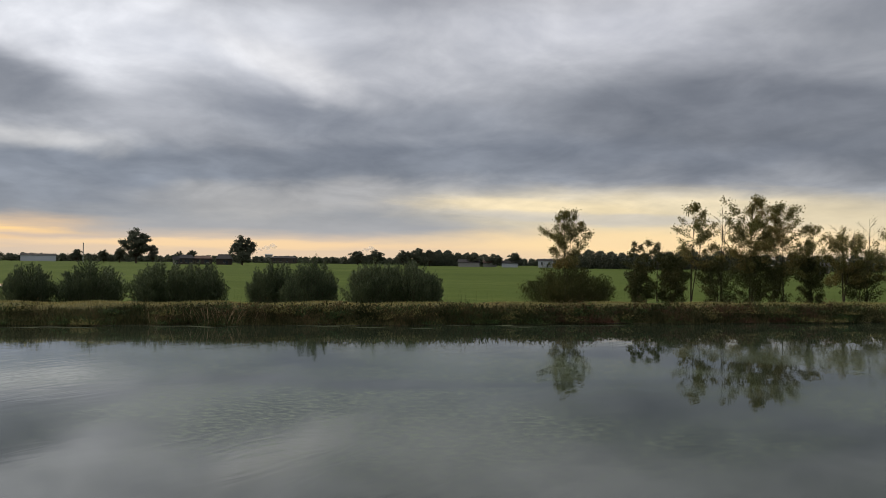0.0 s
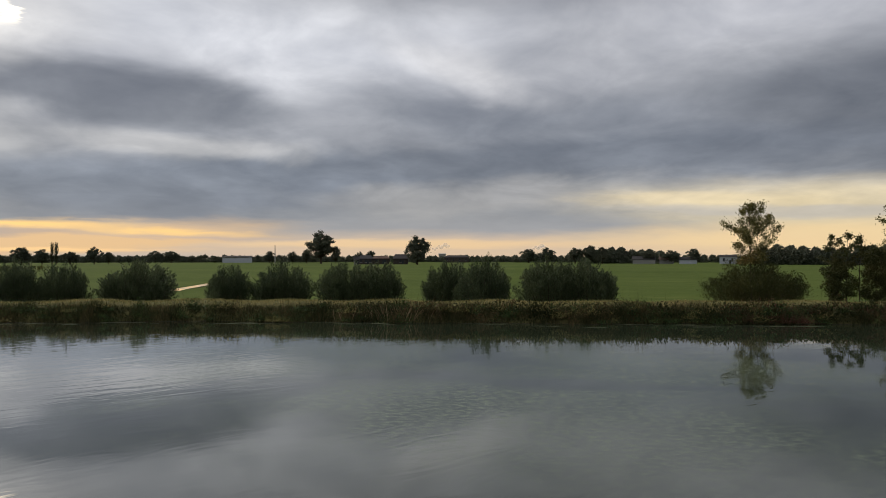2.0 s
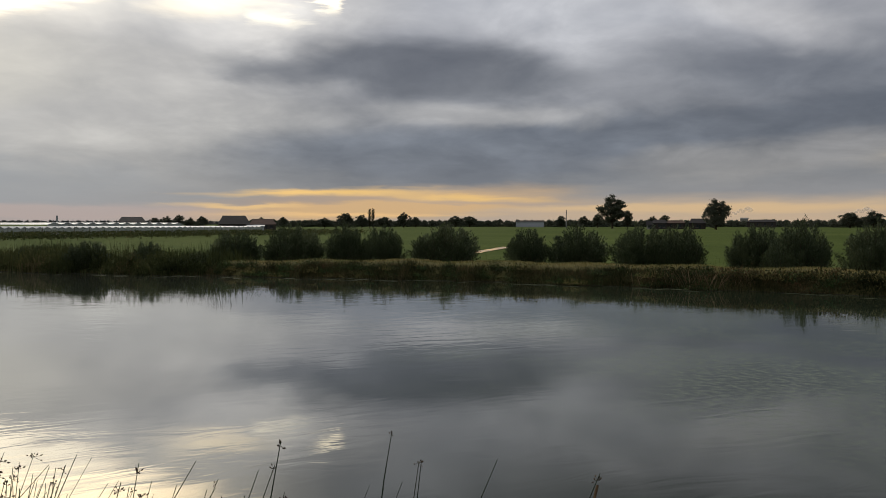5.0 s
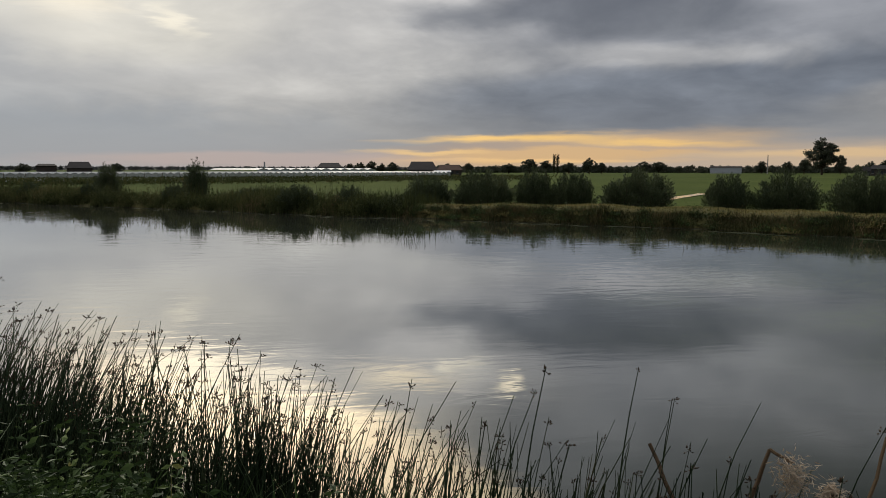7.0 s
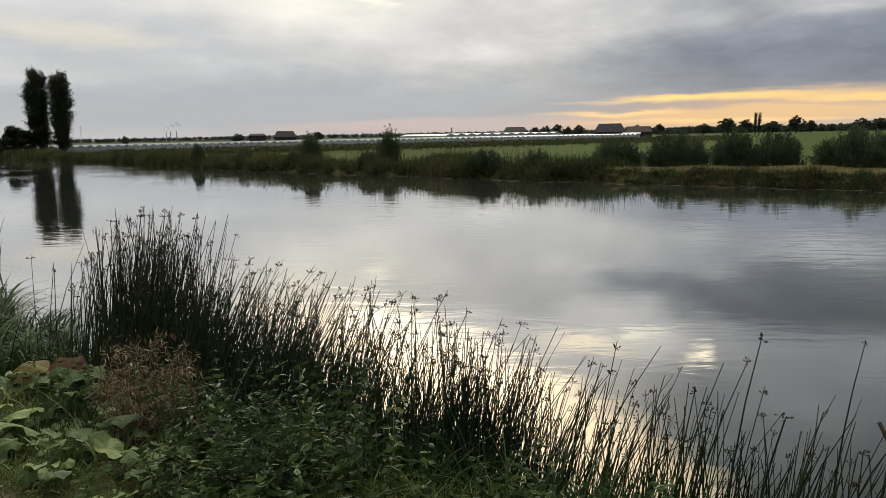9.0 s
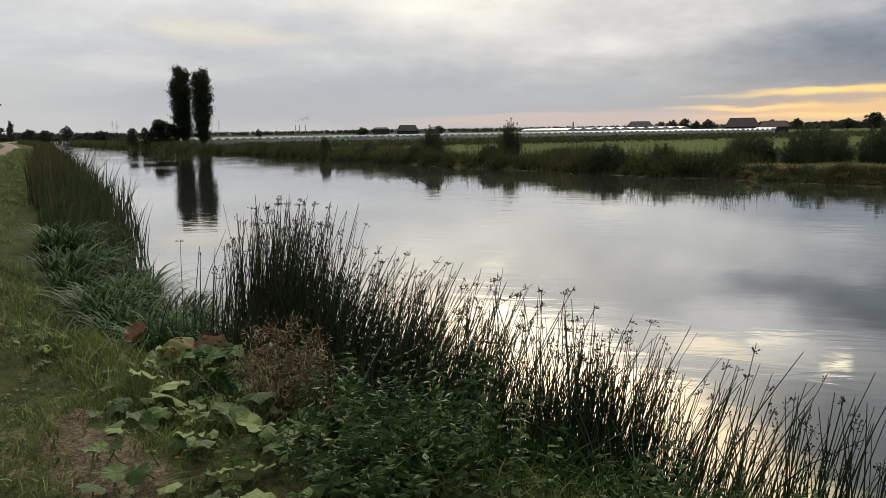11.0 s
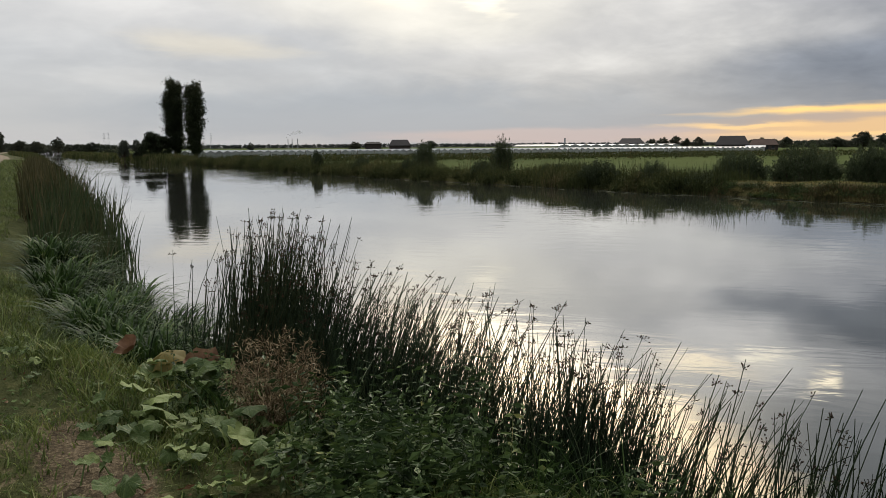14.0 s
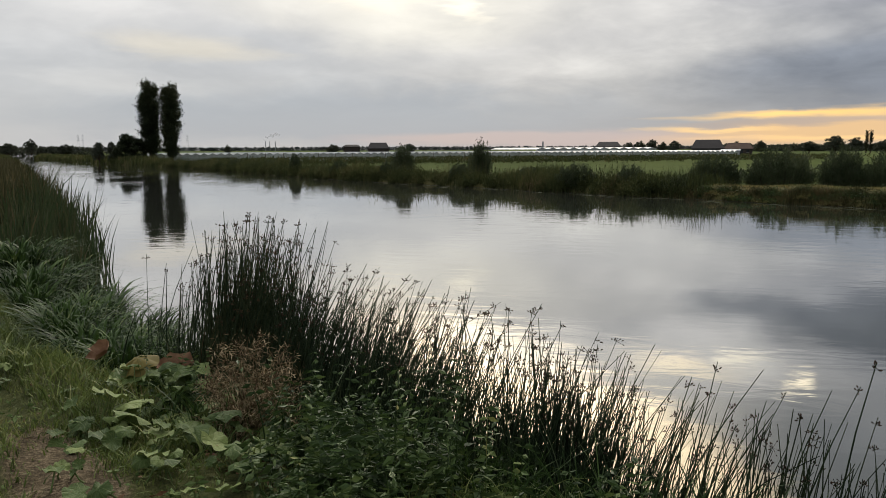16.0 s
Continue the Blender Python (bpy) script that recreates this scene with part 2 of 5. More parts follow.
M_BIGLEAF = leafy("broad_leaf", [(0.0, (0.035, 0.062, 0.018)), (0.5, (0.09, 0.135, 0.044)), (1.0, (0.20, 0.25, 0.10))], 0.65, 0.16, 2.0, 0.1)


def ribbed_leaf():
    """Butterbur: pale ribs that fan out from the stalk, mottled blade between them."""
    m, n = material("broad_leaf_ribbed")
    at = n.add("ShaderNodeTexCoord").outputs["Object"]
    rnd = n.add("ShaderNodeObjectInfo").outputs["Random"]
    sep = n.add("ShaderNodeSeparateXYZ")
    n.link(n.mapped(at, (0.16, 0, 0)), sep.inputs[0])
    turn = n.math("ARCTAN2", sep.outputs[1], sep.outputs[0])
    saw = n.math("ABSOLUTE", n.math("SUBTRACT", n.math("FRACT", n.math("MULTIPLY_ADD", turn, 1.75, 0.5)), 0.5))
    rib = n.span(saw, 0.09, 0.0)
    net = n.noise(at, 14.0, 4.0, 0.6)
    f = n.math("ADD", n.math("MULTIPLY", rnd, 0.55), n.math("MULTIPLY", net, 0.45))
    col = n.ramp(f, [(0.15, (0.030, 0.055, 0.014)), (0.45, (0.070, 0.108, 0.028)), (0.85, (0.18, 0.225, 0.07))])
    col = n.mix(n.math("MULTIPLY", rib, 0.35), col, (0.21, 0.24, 0.09))
    spots = n.span(n.noise(at, 7.0, 3.0), 0.66, 0.72)
    col = n.mix(n.math("MULTIPLY", spots, 0.6), col, (0.16, 0.11, 0.05))
    finish(n, col, 0.55, n.math("MULTIPLY_ADD", rib, -0.6, net), 0.5, 0.02, 0.12, gloss=0.18)
    return m


M_RIBBED = ribbed_leaf()
M_DEADLEAF = leafy("withered_leaf", [(0.0, (0.08, 0.036, 0.02)), (0.5, (0.13, 0.068, 0.036)), (1.0, (0.30, 0.19, 0.11))], 0.6, 0.15, 9.0)
M_YELLEAF = leafy("yellowing_leaf", [(0.0, (0.09, 0.07, 0.02)), (0.5, (0.17, 0.14, 0.04)), (1.0, (0.24, 0.17, 0.06))], 0.65, 0.2, 3.0)
M_DRY = leafy("dry_stem", [(0.0, (0.028, 0.020, 0.014)), (0.4, (0.10, 0.072, 0.042)), (0.7, (0.32, 0.25, 0.15)), (1.0, (0.64, 0.54, 0.37))], 0.9, 0.1, 12.0, 0.05)
M_PLUME = leafy("reed_plume", [(0.0, (0.20, 0.14, 0.09)), (0.6, (0.42, 0.34, 0.25)), (1.0, (0.62, 0.54, 0.44))], 0.9, 0.3, 4.0)
M_WILLOW = leafy("willow_leaf", [(0.0, (0.030, 0.042, 0.024)), (0.5, (0.062, 0.080, 0.042)), (0.9, (0.10, 0.118, 0.06)), (1.0, (0.14, 0.14, 0.065))], 0.55, 0.3, 0.25)
M_ALDER = leafy("alder_leaf", [(0.0, (0.055, 0.065, 0.022)), (0.45, (0.12, 0.115, 0.038)), (0.8, (0.20, 0.155, 0.055)), (1.0, (0.26, 0.17, 0.065))], 0.6, 0.35, 0.4, 0.1)
M_THORN = leafy("thorn_leaf", [(0.0, (0.022, 0.030, 0.012)), (0.5, (0.055, 0.060, 0.021)), (0.85, (0.095, 0.085, 0.032)), (1.0, (0.15, 0.105, 0.045))], 0.6, 0.3, 0.3, 0.1)
M_POPLAR = leafy("poplar_leaf", [(0.0, (0.014, 0.022, 0.010)), (0.6, (0.032, 0.042, 0.018)), (1.0, (0.06, 0.06, 0.025))], 0.55, 0.2, 0.1)
# far leaves coloured paler and greyer to carry the haze of distance
M_FARLEAF_HAZED = leafy("far_leaf_hazed", [(0.0, (0.045, 0.055, 0.042)), (0.6, (0.075, 0.085, 0.06)), (1.0, (0.115, 0.11, 0.075))], 0.7, 0.3, 0.03)
# skyline leaves: distance haze is put into this pale grey colour
M_RIDGE_HAZE = leafy("far_ridge_haze_leaf", [(0.0, (0.08, 0.09, 0.09)), (1.0, (0.13, 0.14, 0.135))], 0.8, 0.3, 0.01)
M_FRINGE = leafy("fringe_blade", [(0.0, (0.014, 0.019, 0.008)), (0.35, (0.034, 0.042, 0.016)), (0.6, (0.066, 0.060, 0.026)), (0.85, (0.13, 0.095, 0.046)), (1.0, (0.11, 0.045, 0.03))], 0.7, 0.2, 0.6, 0.08)
M_BANKREED = leafy("bank_reed", [(0.0, (0.022, 0.030, 0.012)), (0.4, (0.05, 0.062, 0.022)), (0.7, (0.085, 0.092, 0.034)), (0.9, (0.13, 0.11, 0.05)), (1.0, (0.20, 0.16, 0.09))], 0.7, 0.25, 0.3, 0.1)
M_CREST = leafy("mown_grass", [(0.0, (0.09, 0.095, 0.03)), (0.5, (0.18, 0.16, 0.06)), (1.0, (0.32, 0.25, 0.11))], 0.65, 0.3, 0.5)
M_RUST = leafy("rust_herb", [(0.0, (0.035, 0.022, 0.014)), (0.5, (0.09, 0.045, 0.03)), (1.0, (0.17, 0.085, 0.055))], 0.7, 0.2, 0.6, 0.08)
M_STRAW = leafy("bleached_straw", [(0.0, (0.10, 0.07, 0.04)), (0.6, (0.24, 0.17, 0.10)), (1.0, (0.38, 0.29, 0.18))], 0.8, 0.2, 2.0, 0.08)
M_BARK = plain("bark", (0.06, 0.048, 0.036), 0.9, 8.0)
M_BRICK = plain("dark_brick", (0.055, 0.046, 0.042), 0.85, 3.0)
M_ROOF = plain("dark_roof", (0.034, 0.032, 0.033), 0.8, 3.0)
M_REDROOF = plain("red_roof", (0.07, 0.048, 0.04), 0.8, 3.0)
M_WHITE = plain("white_sheet", (0.36, 0.38, 0.42), 0.5, 2.0, 0.1)
M_PALE = plain("pale_plaster", (0.24, 0.235, 0.22), 0.8, 2.0, 0.15)
M_STEEL = plain("grey_steel", (0.28, 0.30, 0.32), 0.5, 4.0, 0.2, 0.6)
# distance haze mixed into the grey of pylons, chimneys and spire
M_HAZE = plain("hazy_grey", (0.30, 0.315, 0.34), 0.8, 0.3, 0.1)
M_WINDOW = plain("window_dark", (0.03, 0.035, 0.04), 0.15, 4.0)
M_POST = plain("weathered_post", (0.16, 0.14, 0.12), 0.9, 12.0)


def water_material():
    m, n = material("canal_water")
    pos = n.add("ShaderNodeNewGeometry").outputs["Position"]
    p = n.add("ShaderNodeBsdfPrincipled")
    # base colour pales along the long reach; a floating film of duckweed lies in drifts and specks
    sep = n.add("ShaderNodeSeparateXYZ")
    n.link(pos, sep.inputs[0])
    paling = n.mix(n.span(sep.outputs[0], -8.0, -60.0), (0.014, 0.019, 0.012), (0.085, 0.088, 0.080))
    murk = n.mix(1.0, paling, n.ramp(n.noise(pos, 0.08, 3.0), [(0.35, (0.8, 0.8, 0.8)), (0.65, (1.2, 1.2, 1.2))]), "MULTIPLY")
    drift = n.noise(n.mapped(pos, scale=(0.10, 0.13, 1)), 1.0, 4.0, 0.6, 0.5)
    specks = n.noise(n.mapped(pos, scale=(5.0, 7.5, 1)), 1.0, 5.0, 0.75)
    band = n.math("MULTIPLY", n.span(sep.outputs[1], 8.0, 15.0), n.span(sep.outputs[1], 31.0, 23.0))
    side = n.span(sep.outputs[0], -42.0, -22.0)
    where = n.math("MULTIPLY", n.math("MULTIPLY", band, side), n.span(drift, 0.38, 0.56))
    cover = n.math("MULTIPLY", where, n.span(specks, 0.42, 0.66, 0.06, 0.56))
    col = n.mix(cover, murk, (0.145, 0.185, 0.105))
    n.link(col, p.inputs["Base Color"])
    n.link(n.math("ADD", n.math("MULTIPLY", cover, 0.3), 0.015), p.inputs["Roughness"])
    p.inputs["IOR"].default_value = 1.36
    n.link(n.math("MULTIPLY_ADD", cover, -0.5, 0.5), p.inputs["Specular IOR Level"])
    # long low ripples whose crests lie across the canal, stronger in some reaches
    a = n.noise(n.mapped(pos, rot=(0, 0, radians(58)), scale=(1.3, 0.46, 1), kind="TEXTURE"), 1.0, 3.0, 0.5, 0.8)
    b = n.noise(n.mapped(pos, rot=(0, 0, radians(50)), scale=(0.32, 0.10, 1), kind="TEXTURE"), 1.0, 2.0, 0.5)
    wide = n.noise(n.mapped(pos, scale=(0.10, 0.16, 1)), 1.0, 3.0)
    h = n.math("ADD", a, n.math("MULTIPLY", b, 0.045))
    h = n.math("MULTIPLY", h, n.math("MULTIPLY", n.span(wide, 0.38, 0.66, 0.12, 1.0), n.math("MULTIPLY", n.span(sep.outputs[0], -4.0, -30.0, 0.8, 1.2), n.span(sep.outputs[0], -30.0, -110.0, 1.0, 3.0))))
    bump = n.add("ShaderNodeBump")
    bump.inputs["Strength"].default_value, bump.inputs["Distance"].default_value = 1.0, 0.0062
    n.link(h, bump.inputs["Height"])
    n.link(bump.outputs[0], p.inputs["Normal"])
    # an added coat brightens reflections on one side and fades out towards the other
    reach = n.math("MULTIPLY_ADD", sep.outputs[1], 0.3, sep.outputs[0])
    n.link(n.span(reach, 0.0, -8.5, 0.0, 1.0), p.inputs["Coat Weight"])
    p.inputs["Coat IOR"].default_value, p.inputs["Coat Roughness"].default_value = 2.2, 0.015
    n.link(bump.outputs[0], p.inputs["Coat Normal"])
    out = n.add("ShaderNodeOutputMaterial")
    n.link(p.outputs[0], out.inputs[0])
    return m


def earth_material():
    """Grazed bank by the towpath: grass, worn earth and litter; the path itself is bare."""
    m, n = material("bank_earth")
    pos = n.add("ShaderNodeNewGeometry").outputs["Position"]
    at = n.add("ShaderNodeAttribute", attribute_name="inland").outputs["Fac"]
    big, mid, fine = n.noise(pos, 0.9, 4.0), n.noise(pos, 5.0, 5.0, 0.65), n.noise(pos, 45.0, 4.0, 0.7)
    grass = n.ramp(n.math("MULTIPLY_ADD", fine, 0.5, n.math("MULTIPLY", mid, 0.5)),
                   [(0.3, (0.020, 0.024, 0.010)), (0.5, (0.05, 0.058, 0.02)), (0.7, (0.11, 0.11, 0.042))])
    soil = n.ramp(n.math("MULTIPLY_ADD", fine, 0.6, n.math("MULTIPLY", mid, 0.4)),
                  [(0.36, (0.028, 0.021, 0.013)), (0.5, (0.10, 0.078, 0.048)), (0.64, (0.26, 0.205, 0.135))])
    worn = n.math("MULTIPLY", n.span(n.math("MULTIPLY_ADD", mid, 0.6, n.math("MULTIPLY", big, 0.5)), 0.58, 0.70), n.span(at, 2.2, 3.0))
    spot = n.add("ShaderNodeTexGradient", gradient_type="SPHERICAL")
    n.link(n.mapped(pos, (-4.1, -0.64, 1.05), (0, 0, radians(17)), (1.3, 0.34, 3), "TEXTURE"), spot.inputs[0])
    worn = n.math("MAXIMUM", worn, n.span(n.math("MULTIPLY", spot.outputs[1], n.math("ADD", mid, 0.6)), 0.16, 0.42))
    path = n.math("MULTIPLY", n.span(n.math("ADD", at, n.math("MULTIPLY", mid, 0.8)), 4.6, 5.1), n.span(n.math("ADD", at, mid), 7.6, 7.1))
    col = n.mix(worn, grass, soil)
    col = n.mix(n.math("MULTIPLY", path, 0.9), col, n.mix(0.5, soil, (0.36, 0.30, 0.24)))
    finish(n, col, 0.95, n.math("ADD", fine, mid), 0.9, 0.05, gloss=0.06)
    return m


def meadow_material():
    m, n = material("meadow_grass")
    pos = n.add("ShaderNodeNewGeometry").outputs["Position"]
    big = n.noise(n.mapped(pos, scale=(0.012, 0.03, 1)), 1.0, 4.0, 0.6)
    mid = n.noise(n.mapped(pos, rot=(0, 0, 0.3), scale=(0.12, 0.4, 1)), 1.0, 5.0, 0.6)
    fine = n.noise(pos, 4.0, 5.0, 0.7)
    f = n.math("ADD", n.math("MULTIPLY", big, 0.4), n.math("MULTIPLY_ADD", mid, 0.35, n.math("MULTIPLY", fine, 0.25)))
    col = n.ramp(f, [(0.34, (0.034, 0.050, 0.011)), (0.5, (0.050, 0.070, 0.016)), (0.66, (0.076, 0.094, 0.025))])
    finish(n, col, 0.95, fine, 0.5, 0.08, gloss=0.03)
    return m


M_WATER, M_EARTH, M_MEADOW = water_material(), earth_material(), meadow_material()
M_DIKE = plain("dike_turf", (0.075, 0.07, 0.027), 0.9, 2.5, 0.5)
M_CLAY = plain("wet_clay", (0.05, 0.042, 0.03), 0.7, 5.0, 0.3)


# ---------------------------------------------------------------- mesh helpers
rng = np.random.default_rng(7)


def mesh(name, V, F, mats, index=None, smooth=False):
    """A mesh from arrays: vertices (n, 3) and faces (m, 3 or 4)."""
    V, F = np.asarray(V, np.float32), np.asarray(F, np.int32)
    me = bpy.data.meshes.new(name)
    me.vertices.add(len(V))
    me.vertices.foreach_set("co", V.ravel())
    k = F.shape[1]
    me.loops.add(F.size)
    me.loops.foreach_set("vertex_index", F.ravel())
    me.polygons.add(len(F))
    me.polygons.foreach_set("loop_start", np.arange(0, F.size, k, dtype=np.int32))
    if index is not None:
        me.polygons.foreach_set("material_index", np.asarray(index, np.int32))
    me.polygons.foreach_set("use_smooth", np.full(len(F), smooth))
    for m in mats if isinstance(mats, (list, tuple)) else [mats]:
        me.materials.append(m)
    me.update(calc_edges=True)
    me.validate()
    return me


def thing(name, label, category, at=(0, 0, 0), group=""):
    ob = new(name)
    ob.location = at
    return tagged(ob, label, category, group)


def part(name, me, parent, label="", at=None, m=None):
    ob = new(name, me)
    ob.parent = parent
    if at is not None:
        ob.location = at
    if m is not None:
        ob.matrix_basis = m
    if label:
        ob["label"] = label
    return ob


def join(*pieces):
    """Several (V, F) with faces of one size into one."""
    vs, fs, k = [], [], 0
    for v, f in pieces:
        vs.append(v)
        fs.append(np.asarray(f) + k)
        k += len(v)
    return np.concatenate(vs), np.concatenate(fs)


def box(x0, x1, y0, y1, z0, z1):
    V = np.array([(x, y, z) for z in (z0, z1) for y in (y0, y1) for x in (x0, x1)], float)
    F = [(0, 2, 3, 1), (4, 5, 7, 6), (0, 1, 5, 4), (2, 6, 7, 3), (0, 4, 6, 2), (1, 3, 7, 5)]
    return V, np.array(F)


def blades(root, height, width, lean, bend, turn=None, segs=3, droop=0.0):
    """Flat grass blades. lean: (n, 2) sideways run of the tip over the height; bend: how much of it comes late."""
    k = len(root)
    turn = rng.uniform(0, 2 * np.pi, k) if turn is None else turn
    side = np.stack([np.cos(turn), np.sin(turn), np.zeros(k)], 1)
    V = []
    for i in range(segs + 1):
        s = i / segs
        run = (s ** (1 + bend))[:, None] * lean * height[:, None] if np.ndim(bend) else (s ** (1 + bend)) * lean * height[:, None]
        up = height * (s - droop * s ** 3)
        c = root + np.concatenate([run, up[:, None]], 1)
        w = width * (1 - s ** 2) * 0.5 + width * 0.04
        V += [c - side * w[:, None], c + side * w[:, None]]
    V = np.stack(V, 1)
    q = np.array([(2 * i, 2 * i + 1, 2 * i + 3, 2 * i + 2) for i in range(segs)])
    F = (np.arange(k)[:, None, None] * (2 * segs + 2) + q[None]).reshape(-1, 4)
    return V.reshape(-1, 3), F


def stems(root, height, radius, lean, bend, segs=4, sides=3):
    """Thin round stems; also gives the tips and the way they point."""
    k = len(root)
    V, tip, last = [], None, None
    for i in range(segs + 1):
        s = i / segs
        run = (s ** (1 + bend))[:, None] * lean * height[:, None]
        c = root + np.concatenate([run, (height * s)[:, None]], 1)
        r = radius * (1 - 0.75 * s)
        for j in range(sides):
            a = 2 * np.pi * j / sides
            V.append(c + np.stack([np.cos(a) * r, np.sin(a) * r, 0 * r], 1))
        last, tip = tip, c
    V = np.stack(V, 1)
    q = np.array([(i * sides + j, i * sides + (j + 1) % sides, (i + 1) * sides + (j + 1) % sides, (i + 1) * sides + j) for i in range(segs) for j in range(sides)])
    F = (np.arange(k)[:, None, None] * ((segs + 1) * sides) + q[None]).reshape(-1, 4)
    return V.reshape(-1, 3), F, tip, tip - last


def unit(v):
    return v / np.maximum(np.linalg.norm(v, axis=1, keepdims=True), 1e-9)


def leaves(at, way, length, width, fold=0.25):
    """Pointed leaves with a fold along the middle, two quads each."""
    k = len(at)
    way = unit(way)
    side = unit(np.cross(way, rng.normal(size=(k, 3))))
    nor = np.cross(side, way)
    L, W = np.broadcast_to(length, k)[:, None], np.broadcast_to(width, k)[:, None]
    base, tip = at, at + way * L
    mid = at + way * L * 0.45 - nor * W * fold
    a, b = at + way * L * 0.42 + side * W * 0.5, at + way * L * 0.42 - side * W * 0.5
    V = np.stack([base, a, tip, mid, b], 1).reshape(-1, 3)
    F = (np.arange(k)[:, None, None] * 5 + np.array([(0, 1, 2, 3), (0, 3, 2, 4)])[None]).reshape(-1, 4)
    return V, F


def grains(at, way, length, width):
    """Small seeds and spikelets: slim four-sided spindles of quads."""
    k = len(at)
    way = unit(way)
    s1 = unit(np.cross(way, rng.normal(size=(k, 3))))
    s2 = np.cross(way, s1)
    L, W = np.broadcast_to(length, k)[:, None], np.broadcast_to(width, k)[:, None] * 0.5
    rings = []
    for u, r in ((0, 0.3), (0.45, 1.0), (1.0, 0.2)):
        c = at + way * L * u
        rings += [c + s1 * W * r, c + s2 * W * r, c - s1 * W * r, c - s2 * W * r]
    V = np.stack(rings, 1).reshape(-1, 3)
    q = np.array([(4 * i + j, 4 * i + (j + 1) % 4, 4 * i + 4 + (j + 1) % 4, 4 * i + 4 + j) for i in range(2) for j in range(4)])
    F = (np.arange(k)[:, None, None] * 12 + q[None]).reshape(-1, 4)
    return V, F


def limb(p0, p1, r0, r1, sides=6, segs=4, sag=0.0, wob=0.0):
    """A tapering, slightly crooked branch."""
    p0, p1 = np.array(p0, float), np.array(p1, float)
    way = p1 - p0
    d = way / (np.linalg.norm(way) + 1e-9)
    s1 = np.cross(d, (0.31, 0.22, 0.93) if abs(d[2]) < 0.9 else (1, 0.1, 0))
    s1 /= np.linalg.norm(s1)
    s2 = np.cross(d, s1)
    V = []
    for i in range(segs + 1):
        s = i / segs
        c = p0 + way * s + s1 * wob * math.sin(s * 5 + p0[0] * 7) * (1 if 0 < i < segs else 0) + np.array((0, 0, -sag * s * s))
        r = r0 + (r1 - r0) * s
        for j in range(sides):
            a = 2 * math.pi * j / sides
            V.append(c + s1 * math.cos(a) * r + s2 * math.sin(a) * r)
    F = [(i * sides + j, i * sides + (j + 1) % sides, (i + 1) * sides + (j + 1) % sides, (i + 1) * sides + j) for i in range(segs) for j in range(sides)]
    return np.array(V), np.array(F)


# ---------------------------------------------------------------- the lie of the land
FAR_X = [-900, -500, -270, -224, -160, -114, -80, -62, -50, -42, -34.5, -27, -22, -17, -9.5, -2, 5.6, 14, 18, 60, 900]
FAR_Y = [-150, -72, -43, -31, -12, 2.8, 10.0, 15.2, 19.8, 22.4, 25.5, 28.6, 30.6, 31.7, 33.0, 34.2, 36.0, 37.6, 38.5, 46.5, 190]
NEAR_X = [-900, -500, -270, -160, -97, -48, -30, -18, -12, -9, -6, -4, -2, 0, 3, 10, 60, 900]
NEAR_Y = [-190, -100, -57, -30, -17, -7.8, -4.3, -2.5, -1.4, -0.6, 0.85, 2.3, 3.6, 4.5, 5.6, 7.5, 17, 160]
BANK_D = [-3, -1, -0.3, 0.0, 0.25, 0.6, 1.1, 1.8, 3.0, 7, 12, 40]
BANK_Z = [-1.2, -0.7, -0.25, -0.03, 0.22, 0.48, 0.75, 0.98, 1.1, 1.15, 1.0, 0.9]
DIKE_D = [-3, -1, -0.2, 0.0, 0.2, 0.5, 1.1, 1.8, 3.4, 5.5, 9, 14, 90, 260]
DIKE_Z = [-1.2, -0.6, -0.15, 0.02, 0.30, 0.50, 0.74, 0.82, 0.78, 0.25, -0.2, -0.4, -0.38, 0.1]


def far_edge(x):
    return np.interp(x, FAR_X, FAR_Y) + 0.22 * np.sin(x * 0.9) + 0.15 * np.sin(x * 2.3 + 1)


def near_edge(x):
    return np.interp(x, NEAR_X, NEAR_Y) + 0.12 * np.sin(x * 1.7)


def near_z(x, d):
    return np.interp(d, BANK_D, BANK_Z) + 0.035 * np.sin(x * 2.1 + d * 1.3) * np.clip(d, 0, 1) + 0.02 * np.sin(x * 5.3 - d * 4.1) * np.clip(d, 0, 1)


def far_z(x, d):
    low = np.interp(x, [-60, -36, -27], [0.55, 0.75, 1.0])
    return np.interp(d, DIKE_D, DIKE_Z) * np.where((d > 0) & (d < 7), low, 1) + 0.05 * np.sin(x * 1.3 + d) * np.clip(d, 0, 1)


